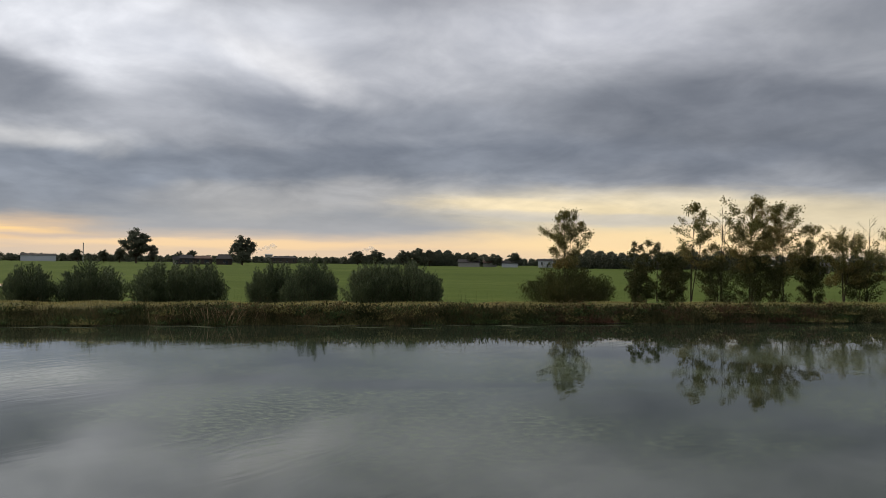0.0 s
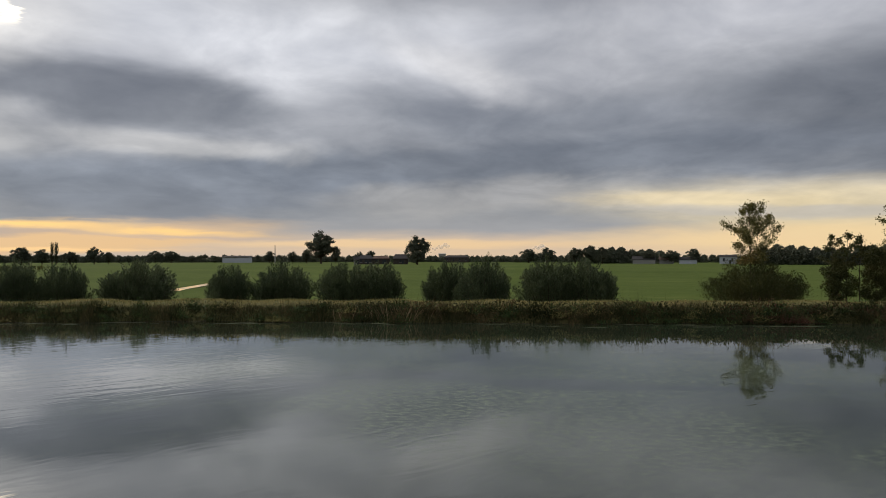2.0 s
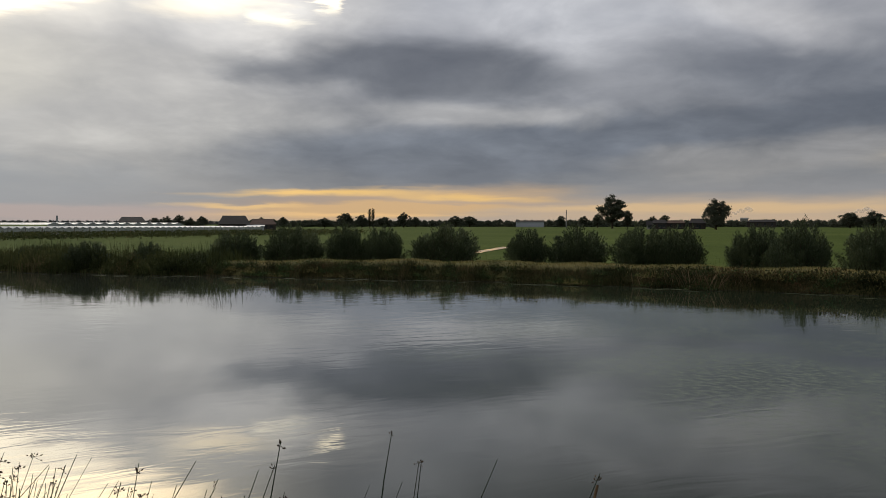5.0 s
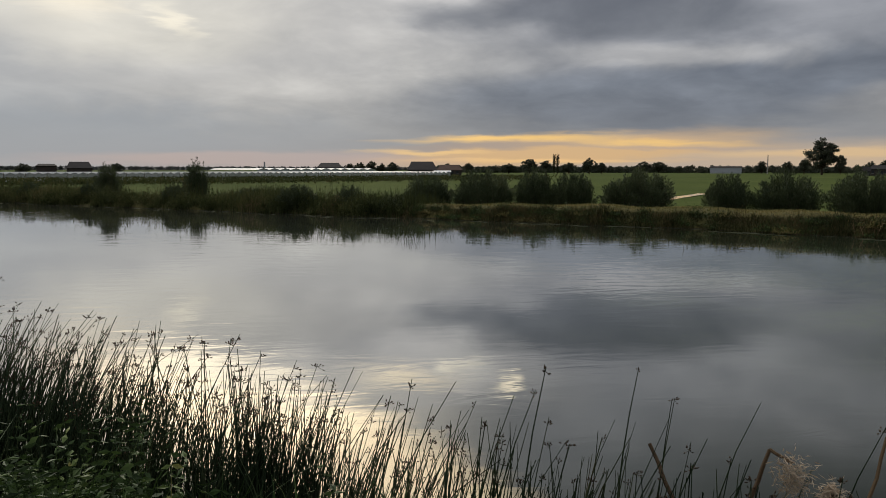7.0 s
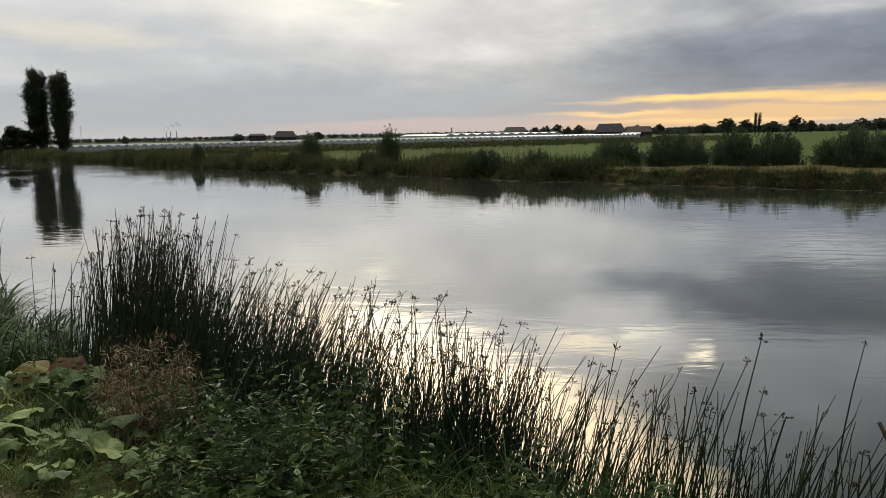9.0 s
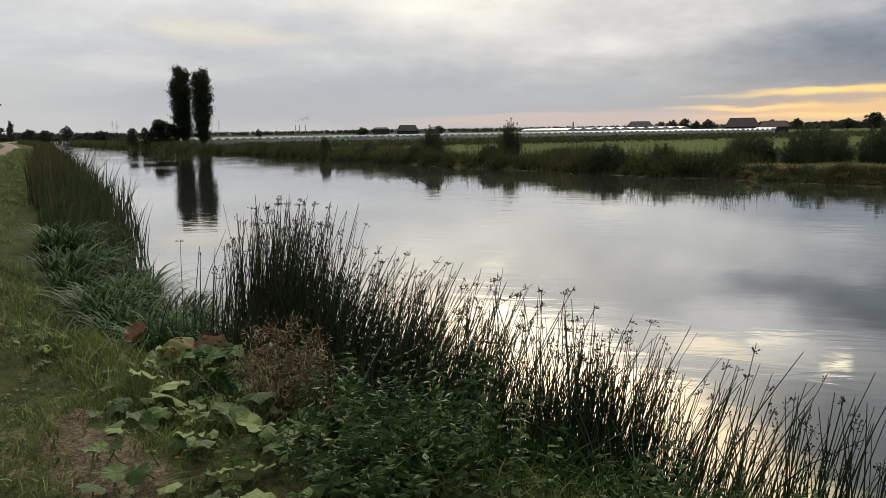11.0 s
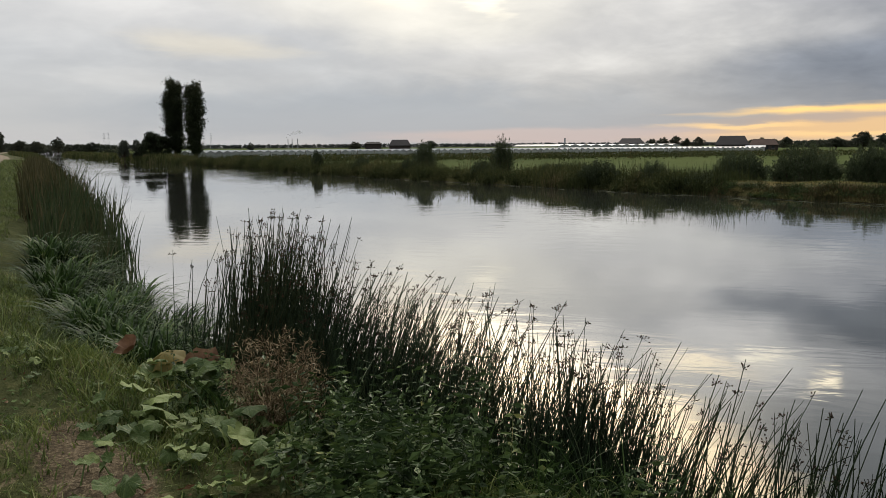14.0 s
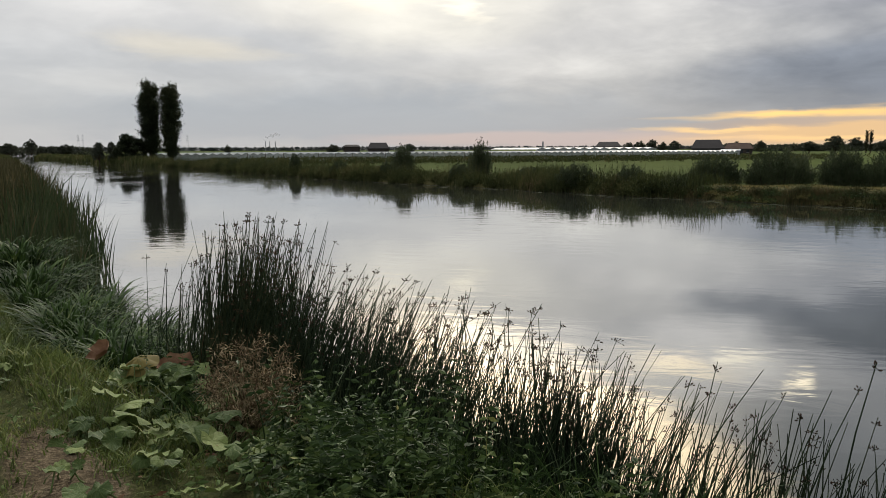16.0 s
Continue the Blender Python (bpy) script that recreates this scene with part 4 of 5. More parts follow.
def far_wood(name, az0, az1, dist, top, count, label, mat=M_FARLEAF_HAZED):
    """A strip of distant wood: uneven clumps of foliage down to the ground."""
    size = 0.9 + dist / 1200
    k = max(3, int((az1 - az0) * dist / 57 / 5.0))
    az = np.linspace(az0, az1, k) + rng.uniform(-0.1, 0.1, k)
    h = top * rng.uniform(0.72, 1.0, k)
    n = count // k
    s = rng.uniform(0, 1, (k, n)) ** 0.8
    wide = 3.4 * np.sqrt(np.clip(1 - (s * 1.0) ** 3, 0, 1))
    r = rng.normal(size=(k, n, 2)) * 0.5 * wide[..., None]
    cx, cy = -dist * np.sin(np.radians(az)), dist * np.cos(np.radians(az))
    at = np.stack([cx[:, None] + r[..., 0], cy[:, None] + r[..., 1] * 2, 0.2 + s * h[:, None]], -1).reshape(-1, 3)
    V, F = leaves(at, rng.normal(size=at.shape), size * rng.uniform(0.5, 1.3, len(at)), size * 0.7)
    stuff(name, mesh(name, V, F, mat), label, "woods")


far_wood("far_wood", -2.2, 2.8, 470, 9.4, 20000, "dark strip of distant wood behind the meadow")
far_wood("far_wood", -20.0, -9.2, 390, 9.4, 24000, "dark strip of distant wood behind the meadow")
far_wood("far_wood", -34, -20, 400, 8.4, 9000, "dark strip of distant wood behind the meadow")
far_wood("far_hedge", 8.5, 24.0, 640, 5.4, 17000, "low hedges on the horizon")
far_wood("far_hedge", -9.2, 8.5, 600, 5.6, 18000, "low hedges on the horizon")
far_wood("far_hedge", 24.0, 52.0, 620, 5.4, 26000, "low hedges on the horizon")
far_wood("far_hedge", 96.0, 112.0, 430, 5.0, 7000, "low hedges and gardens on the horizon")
far_wood("far_ridge", 50.0, 97.0, 1900, 9.5, 42000, "hazy wooded skyline", M_RIDGE_HAZE)
far_wood("far_ridge", 97.0, 112.0, 1500, 9.5, 12000, "hazy wooded skyline", M_RIDGE_HAZE)

house("farm_shed", 29.34, 590, 21.5, 10, 4.1, 5.1, M_WHITE, M_ROOF, "long white farm shed across the meadow", 0)
house("farmhouse", 19.85, 390, 7.2, 7, 3.0, 4.6, M_BRICK, M_ROOF, "low brick farmhouse under the tall trees", 3)
house("barn", 18.7, 395, 8.8, 8, 3.0, 4.3, M_BRICK, M_REDROOF, "brick barn with a tiled roof", 2)
house("barn", 17.2, 390, 7.6, 8, 3.0, 5.1, M_BRICK, M_ROOF, "dark barn beside the farmhouse", 1)
house("hut", 20.55, 372, 2.4, 3, 2.4, 3.9, M_PALE, M_ROOF, "small pale shed by the farm", 1)
house("long_barn", 12.97, 600, 19.5, 10, 4.0, 5.6, M_BRICK, M_ROOF, "long low barn on the horizon", 4)
house("works_hall", 14.1, 900, 8.5, 8, 8.4, 9.3, M_PALE, M_PALE, "pale industrial building far away", 0)
house("house", -1.0, 430, 12.0, 8, 2.5, 4.1, M_PALE, M_ROOF, "pale farm building with a dark roof", 0)
house("house", -2.6, 432, 7.5, 7, 2.4, 3.8, M_PALE, M_REDROOF, "small pale house across the meadow", 0)
house("house", -4.1, 430, 9.0, 7, 2.4, 3.7, M_WHITE, M_ROOF, "white cottage across the meadow", 0)
house("house", -6.8, 455, 9.0, 7, 4.0, 5.0, M_WHITE, M_ROOF, "white building before the wood", 2)
house("house", -25.9, 305, 4.2, 5, 2.6, 3.8, M_PALE, M_ROOF, "small pale house behind the alders", 2)
house("great_barn", 51.45, 335, 12.5, 12, 2.6, 6.0, M_BRICK, M_ROOF, "large dark thatched barn on the horizon", 2)
house("barn", 49.4, 335, 10.8, 9, 2.4, 4.6, M_BRICK, M_REDROOF, "low dark barn beside the great barn", 3)
house("trailer", 49.9, 300, 6.2, 3, 1.7, 2.1, M_WHITE, M_WHITE, "white trailer parked before the barns", 0)
house("farmhouse", 58.4, 305, 9.2, 8, 3.4, 5.1, M_BRICK, M_ROOF, "dark roofed house behind the greenhouses", 0)
house("farmhouse", 75.6, 385, 10.5, 9, 3.2, 5.9, M_BRICK, M_ROOF, "dark hipped house behind the greenhouses", 0)
house("barn", 77.6, 400, 8.4, 7, 4.1, 5.0, M_BRICK, M_ROOF, "low dark building behind the greenhouses", 0)


def tower(name, az, dist, height, w, label, lattice=True):
    x, y = polar(az, dist)
    ob = thing(name, label, "tower")
    if lattice:
        for sx in (-1, 1):
            for sy in (-1, 1):
                part("leg", mesh("leg", *limb((sx * w, sy * w, 0), (sx * w * 0.15, sy * w * 0.15, height), 0.20, 0.12, 4, 2), M_HAZE), ob)
        for z in (0.66, 0.8, 0.92):
            part("crossarm", mesh("crossarm", *box(-w * 1.5, w * 1.5, -0.25, 0.25, height * z, height * z + 0.3), M_HAZE), ob)
    else:
        part("shaft", mesh("shaft", *limb((0, 0, 0), (0, 0, height), w, w * 0.7, 10, 3), M_HAZE if dist > 1000 else M_PALE), ob)
    ob.matrix_basis = pose(x, y, 0, 0, 0, az)


for az in (96.42, 96.15, 89.83, 89.35):
    tower("pylon", az, 1500, 31, 1.8, "lattice power pylon far on the horizon")
for az in (83.9, 83.6, 83.2):
    tower("chimney", az, 1700, 21, 1.0, "thin factory chimney on the skyline", False)
tower("mast", 26.61, 490, 11.6, 0.35, "thin mast beside the farm", False)
tower("church_spire", 63.2, 1500, 17, 2.0, "small spire on the skyline", False)


def steam(az, dist, z, size, label):
    """A drifting plume of steam: soft overlapping puffs."""
    x, y = polar(az, dist)
    pieces = []
    for i in range(9):
        c = np.array((i * size * 0.42, 0, size * (0.5 * math.sqrt(i) + 0.25 * math.sin(i * 2.1))))
        rad = size * (0.18 + 0.045 * i)
        a, b = np.meshgrid(np.linspace(0, 2 * np.pi, 11), np.linspace(-1.5, 1.5, 7))
        V = np.stack([np.cos(a) * np.cos(b), np.sin(a) * np.cos(b), np.sin(b) * 0.7], -1).reshape(-1, 3) * rad + c
        pieces.append((V, [(r * 11 + k, r * 11 + k + 1, r * 11 + k + 12, r * 11 + k + 11) for r in range(6) for k in range(10)]))
    ob = new("steam_plume", mesh("steam_plume", *join(*pieces), M_STEAM, smooth=True))
    ob.matrix_basis = pose(x, y, z, 0, 0, az)
    tagged(ob, label, "steam", kind="stuff")


def steam_material():
    m, n = material("steam")
    d, t, s = n.add("ShaderNodeBsdfDiffuse"), n.add("ShaderNodeBsdfTransparent"), n.add("ShaderNodeMixShader")
    d.inputs[0].default_value = (0.85, 0.85, 0.87, 1)
    s.inputs[0].default_value = 0.16
    n.link(t.outputs[0], s.inputs[1])
    n.link(d.outputs[0], s.inputs[2])
    n.link(s.outputs[0], n.add("ShaderNodeOutputMaterial").inputs[0])
    return m


M_STEAM = steam_material()
steam(84.0, 1700, 24, 9.0, "white steam drifting from the far chimneys")
steam(15.0, 1500, 16, 10.0, "pale steam drifting over the farm roofs")
steam(7.6, 1600, 16, 10.0, "pale steam above the distant works")


def greenhouse(x0, y0, x1, y1, bays, gutter, ridge, depth, label):
    """A row of glass gables, each bay a frame with its panes."""
    ob = thing("greenhouse", label, "greenhouse")
    run = Vector((x1 - x0, y1 - y0, 0))
    length = run.length
    w = length / bays
    gl = bpy.data.materials.get("greenhouse_glass")
    pane = mesh("pane", [(0, 0, gutter), (w / 2, 0, ridge), (w / 2, depth, ridge), (0, depth, gutter), (0, 0, gutter + 0.02), (w / 2, 0, ridge + 0.02), (w / 2, depth, ridge + 0.02), (0, depth, gutter + 0.02)],
                [(0, 1, 2, 3), (4, 7, 6, 5), (0, 4, 5, 1), (3, 2, 6, 7), (0, 3, 7, 4), (1, 5, 6, 2)], gl)
    other = mesh("pane", [(w / 2, 0, ridge), (w, 0, gutter), (w, depth, gutter), (w / 2, depth, ridge), (w / 2, 0, ridge + 0.02), (w, 0, gutter + 0.02), (w, depth, gutter + 0.02), (w / 2, depth, ridge + 0.02)],
                 [(0, 1, 2, 3), (4, 7, 6, 5), (0, 4, 5, 1), (3, 2, 6, 7), (0, 3, 7, 4), (1, 5, 6, 2)], gl)
    front = mesh("gable", [(0.06, 0.1, 0), (w - 0.06, 0.1, 0), (w - 0.06, 0.1, gutter), (w / 2, 0.1, ridge - 0.08), (0.06, 0.1, gutter)], [(0, 1, 2), (0, 2, 4), (2, 3, 4)], M_GABLE)
    post = mesh("post", *join(box(-0.06, 0.06, -0.04, 0.06, 0, gutter), limb((0, 0, gutter), (w / 2, 0, ridge), 0.06, 0.06, 4, 1), limb((w / 2, 0, ridge), (w, 0, gutter), 0.06, 0.06, 4, 1)), M_WHITE)
    for i in range(bays):
        for n, me in (("pane", pane), ("pane", other), ("gable", front), ("post", post)):
            part(n, me, ob, at=(i * w, 0, 0))
    ob.matrix_basis = Matrix.LocRotScale((x0, y0, 0.1), Euler((0, 0, math.atan2(run.y, run.x))), None)


def glass_material():
    m, n = material("greenhouse_glass")
    pos = n.add("ShaderNodeNewGeometry").outputs["Position"]
    finish(n, n.ramp(n.noise(pos, 0.6, 4.0), [(0.3, (0.15, 0.165, 0.18)), (0.7, (0.28, 0.30, 0.32))]), 0.45)


glass_material()
M_GABLE = plain("dusty_glass", (0.36, 0.385, 0.375), 0.3, 2.0, 0.3)
greenhouse(-168, -6, -177, 152, 92, 1.5, 1.95, 40, "long row of white glass greenhouse gables")
greenhouse(-222, 110, -228, 160, 12, 2.4, 3.0, 30, "taller whitewashed greenhouse behind the row")


def fence(label, pts, height, gap):
    ob = thing("fence", label, "fence")
    for (x0, y0), (x1, y1) in zip(pts, pts[1:]):
        d = math.hypot(x1 - x0, y1 - y0)
        k = int(d / gap)
        for i in range(k):
            part("post", POST, ob, at=(x0 + (x1 - x0) * i / k, y0 + (y1 - y0) * i / k, 0.05))
        for z in (0.35, 0.6, 0.95):
            part("rail", mesh("rail", *limb((x0, y0, height * z), (x1, y1, height * z), 0.02, 0.02, 4, 1), M_STEEL), ob)


POST = mesh("post", *limb((0, 0, 0), (0, 0, 2.0), 0.07, 0.06, 6, 1), M_POST)
fence("tall post and wire fence before the greenhouses", [(-162, 130), (-157, 60), (-158, 6)], 2.0, 3.5)
# dark rows of low crop between the fence and the glass
k = 14000
x = rng.uniform(-165, -130, k)
y = rng.uniform(6, 150, k)
x = np.round(x / 5) * 5 + rng.normal(size=k) * 0.35
V, F = leaves(np.stack([x, y, rng.uniform(0.05, 1.1, k)], 1), rng.normal(size=(k, 3)) + (0, 0, 0.8), rng.uniform(0.3, 0.6, k), 0.3)
stuff("crop_rows", mesh("crop_rows", V, F, M_BANKREED), "dark rows of trained fruit bushes", "crop")

# ditch that glints in the meadow
for reach in ([(-44.2, 67.5), (-46.3, 71.8), (-49.5, 80.5), (-52.2, 87.7)], [(-62.8, 116.5), (-64.6, 121.0)], [(-66.6, 127.5), (-68.6, 132.0)]):
    V = [(x + s * 0.75, y, float(far_z(x, y - far_edge(x))) + 0.03) for x, y in reach for s in (-1, 1)]
    tagged(new("ditch_water", mesh("ditch_water", V, [(2 * i, 2 * i + 1, 2 * i + 3, 2 * i + 2) for i in range(len(reach) - 1)], M_WATER)), "narrow ditch brimming in the meadow", "ditch", kind="structure")

# ---------------------------------------------------------------- growth on the far bank
r = along_far(-36, 34, 40000, -0.12, 0.75)
h = rng.uniform(0.08, 0.30, len(r)) * (0.45 + 1.0 * np.abs(np.sin(r[:, 0] * 1.1 + np.sin(r[:, 0] * 0.37)) * np.sin(r[:, 0] * 0.23 + 1)) + 0.5 * (np.sin(r[:, 0] * 3.7) > 0.6))
V, F = blades(r, h, rng.uniform(0.014, 0.035, len(r)), rng.normal(size=(len(r), 2)) * 0.35, 0.6)
stuff("bank_fringe", mesh("bank_fringe", V, F, M_FRINGE), "ragged browning grass and herbs at the water's edge", "grass")
r = along_far(-140, -34, 42000, -0.3, 3.2)
h = rng.uniform(0.3, 1.05, len(r)) * (0.45 + 0.75 * np.abs(np.sin(r[:, 0] * 0.31) * np.sin(r[:, 0] * 0.13 + 1)))
V, F = blades(r, h, rng.uniform(0.025, 0.06, len(r)), rng.normal(size=(len(r), 2)) * 0.16, 0.6)
stuff("reed_fringe", mesh("reed_fringe", V, F, M_BANKREED), "dark reeds and rank grass along the low bank", "reeds")
r = along_far(-300, -140, 14000, -0.3, 4)
V, F = blades(r, rng.uniform(0.6, 1.5, len(r)), rng.uniform(0.06, 0.14, len(r)), rng.normal(size=(len(r), 2)) * 0.16, 0.6)
stuff("reed_fringe", mesh("reed_fringe", V, F, M_BANKREED), "distant reeds at the bend of the canal", "reeds")
r = along_far(-36, 34, 52000, 0.8, 4.2)
V, F = blades(r, rng.uniform(0.03, 0.12, len(r)), rng.uniform(0.012, 0.028, len(r)), rng.normal(size=(len(r), 2)) * 0.5, 0.5, segs=2)
stuff("dike_grass", mesh("dike_grass", V, F, M_CREST), "short straw-coloured grass on the dike", "grass")
r = along_far(-12, 34, 12000, 0.0, 0.8)
V, F = leaves(r + rng.uniform(0, 0.32, (len(r), 1)) * (0, 0, 1), rng.normal(size=r.shape) + (0, 0, 0.7), rng.uniform(0.08, 0.2, len(r)), 0.07)
stuff("bank_herbs", mesh("bank_herbs", V, F, M_FRINGE), "dock, bramble and willowherb on the dike", "herbs")
def bank_mounds(name, x0, x1, n, tall, mat, label, size=0.10):
    """Rank growth in cushions along the foot of the dike, each with its own height, some hanging over the water."""
    cx = rng.uniform(x0, x1, n)
    d = rng.uniform(-0.15, 0.75, n)
    c = np.stack([cx, far_edge(cx) + d, np.maximum(far_z(cx, d), 0.0)], 1)
    k = 150
    reach, h = rng.uniform(0.2, 0.65, n), tall * rng.uniform(0.35, 1.0, n) ** 1.3
    u = rng.normal(size=(n, k, 3)) * 0.45
    at = c[:, None] + np.stack([u[..., 0] * reach[:, None] * 1.5, u[..., 1] * reach[:, None] * 0.8, np.abs(u[..., 2]) * h[:, None] + 0.02], -1)
    at = at.reshape(-1, 3)
    V, F = leaves(at, rng.normal(size=at.shape) * (1, 1, 0.6) + (0, 0, 0.9), size * rng.uniform(0.5, 1.6, len(at)), size * 0.32)
    stuff(name, mesh(name, V, F, mat), label, "herbs")


bank_mounds("bank_cushions", -34, 34, 150, 0.55, M_FRINGE, "cushions of browning herbs hanging over the water's edge")
bank_mounds("bank_cushions", -34, 34, 150, 0.55, M_NETTLE, "dark green cushions of herbs at the foot of the dike")
bank_mounds("bank_cushions", 4, 20, 40, 0.6, M_RUST, "rust-red withered herbs at the foot of the dike")
bank_mounds("bank_cushions", -34, 34, 45, 0.4, M_CREST, "straw-coloured grass cushions on the side of the dike", 0.13)
bank_mounds("bank_cushions", -130, -34, 420, 1.15, M_BANKREED, "rank dark growth along the low bank", 0.18)
# thin dead stalks that stand over it
r = along_far(-34, 34, 420, 0.0, 1.2)
V, F, _, _ = stems(r, rng.uniform(0.35, 0.95, len(r)), np.full(len(r), 0.007), rng.normal(size=(len(r), 2)) * 0.14, np.full(len(r), 0.4), 2)
stuff("dead_stalks", mesh("dead_stalks", V, F, M_REEDBROWN), "thin dead stalks standing on the dike", "stalks")
r = along_far(-140, -34, 5200, 0.1, 3.0)
V, F, _, _ = stems(r, rng.uniform(0.7, 1.5, len(r)) * (0.55 + 0.45 * np.abs(np.sin(r[:, 0] * 0.5 + 0.7 * np.sin(r[:, 0] * 0.17)))), np.full(len(r), 0.014), rng.normal(size=(len(r), 2)) * 0.08, np.full(len(r), 0.6), 2)
stuff("dead_stalks", mesh("dead_stalks", V, F, M_BANKREED), "thin reed stalks over the low bank", "stalks")
k = 130
x = rng.normal(-9.6, 1.3, k)
r = np.stack([x, far_edge(x) + rng.uniform(-0.1, 0.5, k), np.full(k, 0.1)], 1)
V, F = blades(r, rng.uniform(0.4, 0.85, k), np.full(k, 0.032), np.stack([rng.choice([-0.5, 0.5, -0.25], k) + rng.normal(size=k) * 0.15, rng.normal(size=k) * 0.1], 1), 0.2)
stuff("dead_reed_clump", mesh("dead_reed_clump", V, F, M_STRAW), "bleached reed stalks leaning over the far water's edge", "reeds")
# mats of floating scum under the far bank
k = 150
x = rng.uniform(-70, 8, k)
at = np.stack([x, far_edge(x) - np.abs(rng.normal(size=k)) * 0.7 - 0.3, np.full(k, 0.006)], 1)
a = rng.uniform(0, 0.3, k)
way = np.stack([np.cos(a), np.sin(a), 0 * a], 1)
sd = np.stack([-np.sin(a), np.cos(a), 0 * a], 1)
L, W = rng.uniform(0.2, 1.1, (k, 1)), rng.uniform(0.03, 0.12, (k, 1))
V = np.stack([at - way * L, at - way * L * 0.4 + sd * W, at + way * L * 0.6 + sd * W * 0.8, at + way * L, at + way * L * 0.5 - sd * W, at - way * L * 0.5 - sd * W * 0.7], 1)
V = np.concatenate([V.reshape(-1, 3)])
F = (np.arange(k)[:, None, None] * 6 + np.array([(0, 5, 2, 1), (5, 4, 3, 2)])[None]).reshape(-1, 4)
stuff("duckweed_mat", mesh("duckweed_mat", V, F, leafy("duckweed", [(0, (0.03, 0.036, 0.02)), (1, (0.075, 0.08, 0.048))], 0.8, 0.0, gloss=0.03)), "pale mats of duckweed along the far edge", "duckweed")

# ---------------------------------------------------------------- the near bank: rushes in the shallows
def rush_bed():
    """Bulrush standing along the edge, tallest in a clump, thinning out to open water."""
    xs, ds, ln, tall = [], [], [], []
    # the long belt, in tufts; d is the distance inland, so below nought stands in the water
    for x0, run, power, count, per, spread, mid in ((-6.3, 2.75, 1.0, 225, 11, 0.24, 0.10), (-3.65, 2.8, 1.1, 95, 6, 0.22, -0.05), (-1.4, 2.6, 1.0, 10, 3, 0.22, 0.0)):
        for i in range(count):
            cx, cd, k = x0 + run * rng.uniform() ** power, rng.normal(mid, spread), int(rng.integers(per // 2, per * 3 // 2 + 1))
            xs.append(rng.normal(cx, 0.09, k)), ds.append(rng.normal(cd, 0.09, k))
            ln.append(np.tile(rng.normal(size=2) * 0.09, (k, 1))), tall.append(np.full(k, rng.uniform(0.80, 1.06)))
    x, d = np.concatenate(xs), np.concatenate(ds)
    root = np.stack([x, near_edge(x) - d, np.minimum(near_z(x, d), 0.4) - 0.15], 1)
    h = (0.5 + 0.5 * rng.uniform(0, 1, len(x)) ** 0.7) * np.concatenate(tall) * np.interp(x, [-6.6, -5.5, -4.5, -4.0, -3.5, -3.0, -2.0, 0.0], [1.8, 1.78, 1.76, 1.70, 1.62, 1.54, 1.42, 1.25]) - np.maximum(root[:, 2], 0)
    tuft = np.concatenate(ln)
    # the tall dense clump
    k = 700
    c = np.stack([rng.normal(-6.55, 0.38, k), rng.normal(0.45, 0.25, k), np.full(k, 0.1)], 1)
    root = np.concatenate([root, c])
    peak = 2.12 - 0.75 * np.clip(np.abs(c[:, 0] + 6.6) + 0.5 * np.abs(c[:, 1] - 0.5) - 0.1, 0, 1)
    h = np.concatenate([h, peak * rng.uniform(0.62, 1.0, k)])
    # a few strays further out
    k = 16
    c = np.stack([rng.uniform(-3.6, -1.6, k), rng.uniform(3.1, 4.3, k), np.full(k, -0.1)], 1)
    root = np.concatenate([root, c])
    h = np.concatenate([h, rng.uniform(1.0, 1.5, k)])
    # two that overtop the rest
    tops = np.array([(-2.70, 3.0, -0.08), (-2.68, 2.97, -0.08), (-3.24, 2.52, -0.08)])
    root = np.concatenate([root, tops])
    h = np.concatenate([h, (1.77, 1.52, 1.68)])
    k = len(root)
    lean = rng.normal(size=(k, 2)) * 0.075 + np.array((0.07, 0.07))
    lean[:len(tuft)] += tuft
    lean += np.interp(root[:, 0], [-6.5, -6.0, -5.2, -4.6], [0.0, 0.13, 0.13, 0.0])[:, None] * (0.1, 1.0)
    wild = rng.uniform(size=k) < 0.06
    lean[wild] += rng.normal(size=(wild.sum(), 2)) * 0.2
    lean[-3:] = (0.075, 0.05), (0.10, 0.07), (0.08, 0.06)
    V, F, tip, way = stems(root, h, rng.uniform(0.0060, 0.0115, k), lean, rng.uniform(0.3, 1.4, k), 5)
    stuff("bulrush_bed", mesh("bulrush_bed", V, F, M_RUSH, smooth=True), "dense bed of dark thin-stemmed bulrush in the shallows", "rushes")
    # withered and broken ones that fill the foot of the bed
    k2 = 2000
    x = -7.0 + 3.6 * rng.uniform(0, 1, k2) ** 1.3
    d = rng.normal(0.3, 0.26, k2)
    low = np.stack([x, near_edge(x) - d, np.maximum(near_z(x, d), 0) - 0.03], 1)
    V, F = blades(low, rng.uniform(0.25, 1.0, k2), rng.uniform(0.007, 0.015, k2), rng.normal(size=(k2, 2)) * 0.25, 0.6, segs=3)
    stuff("bulrush_litter", mesh("bulrush_litter", V, F, M_RUSH), "short and broken leaves at the foot of the rushes", "rushes")
    # spikelets in loose bunches just under the tips
    on = np.where(rng.uniform(size=k) < np.clip((h - 0.9) * 0.8, 0.03, 0.40) + (np.arange(k) >= k - 3))[0]
    at, dr, st = [], [], []
    for i in on:
        n = rng.integers(4, 11)
        w = unit(way[i][None] + rng.normal(size=(1, 3)) * 0.02)[0]
        b = tip[i] - w * rng.uniform(0.0, 0.07)
        out = rng.normal(size=(n, 3)) * (1, 1, 0.7) + (0, 0, 0.15)
        out = unit(out) * rng.uniform(0.006, 0.026, (n, 1)) * (1.6 if rng.uniform() < 0.15 else 1.0)
        at.append(b + out)
        dr.append(out + (0, 0, 0.01))
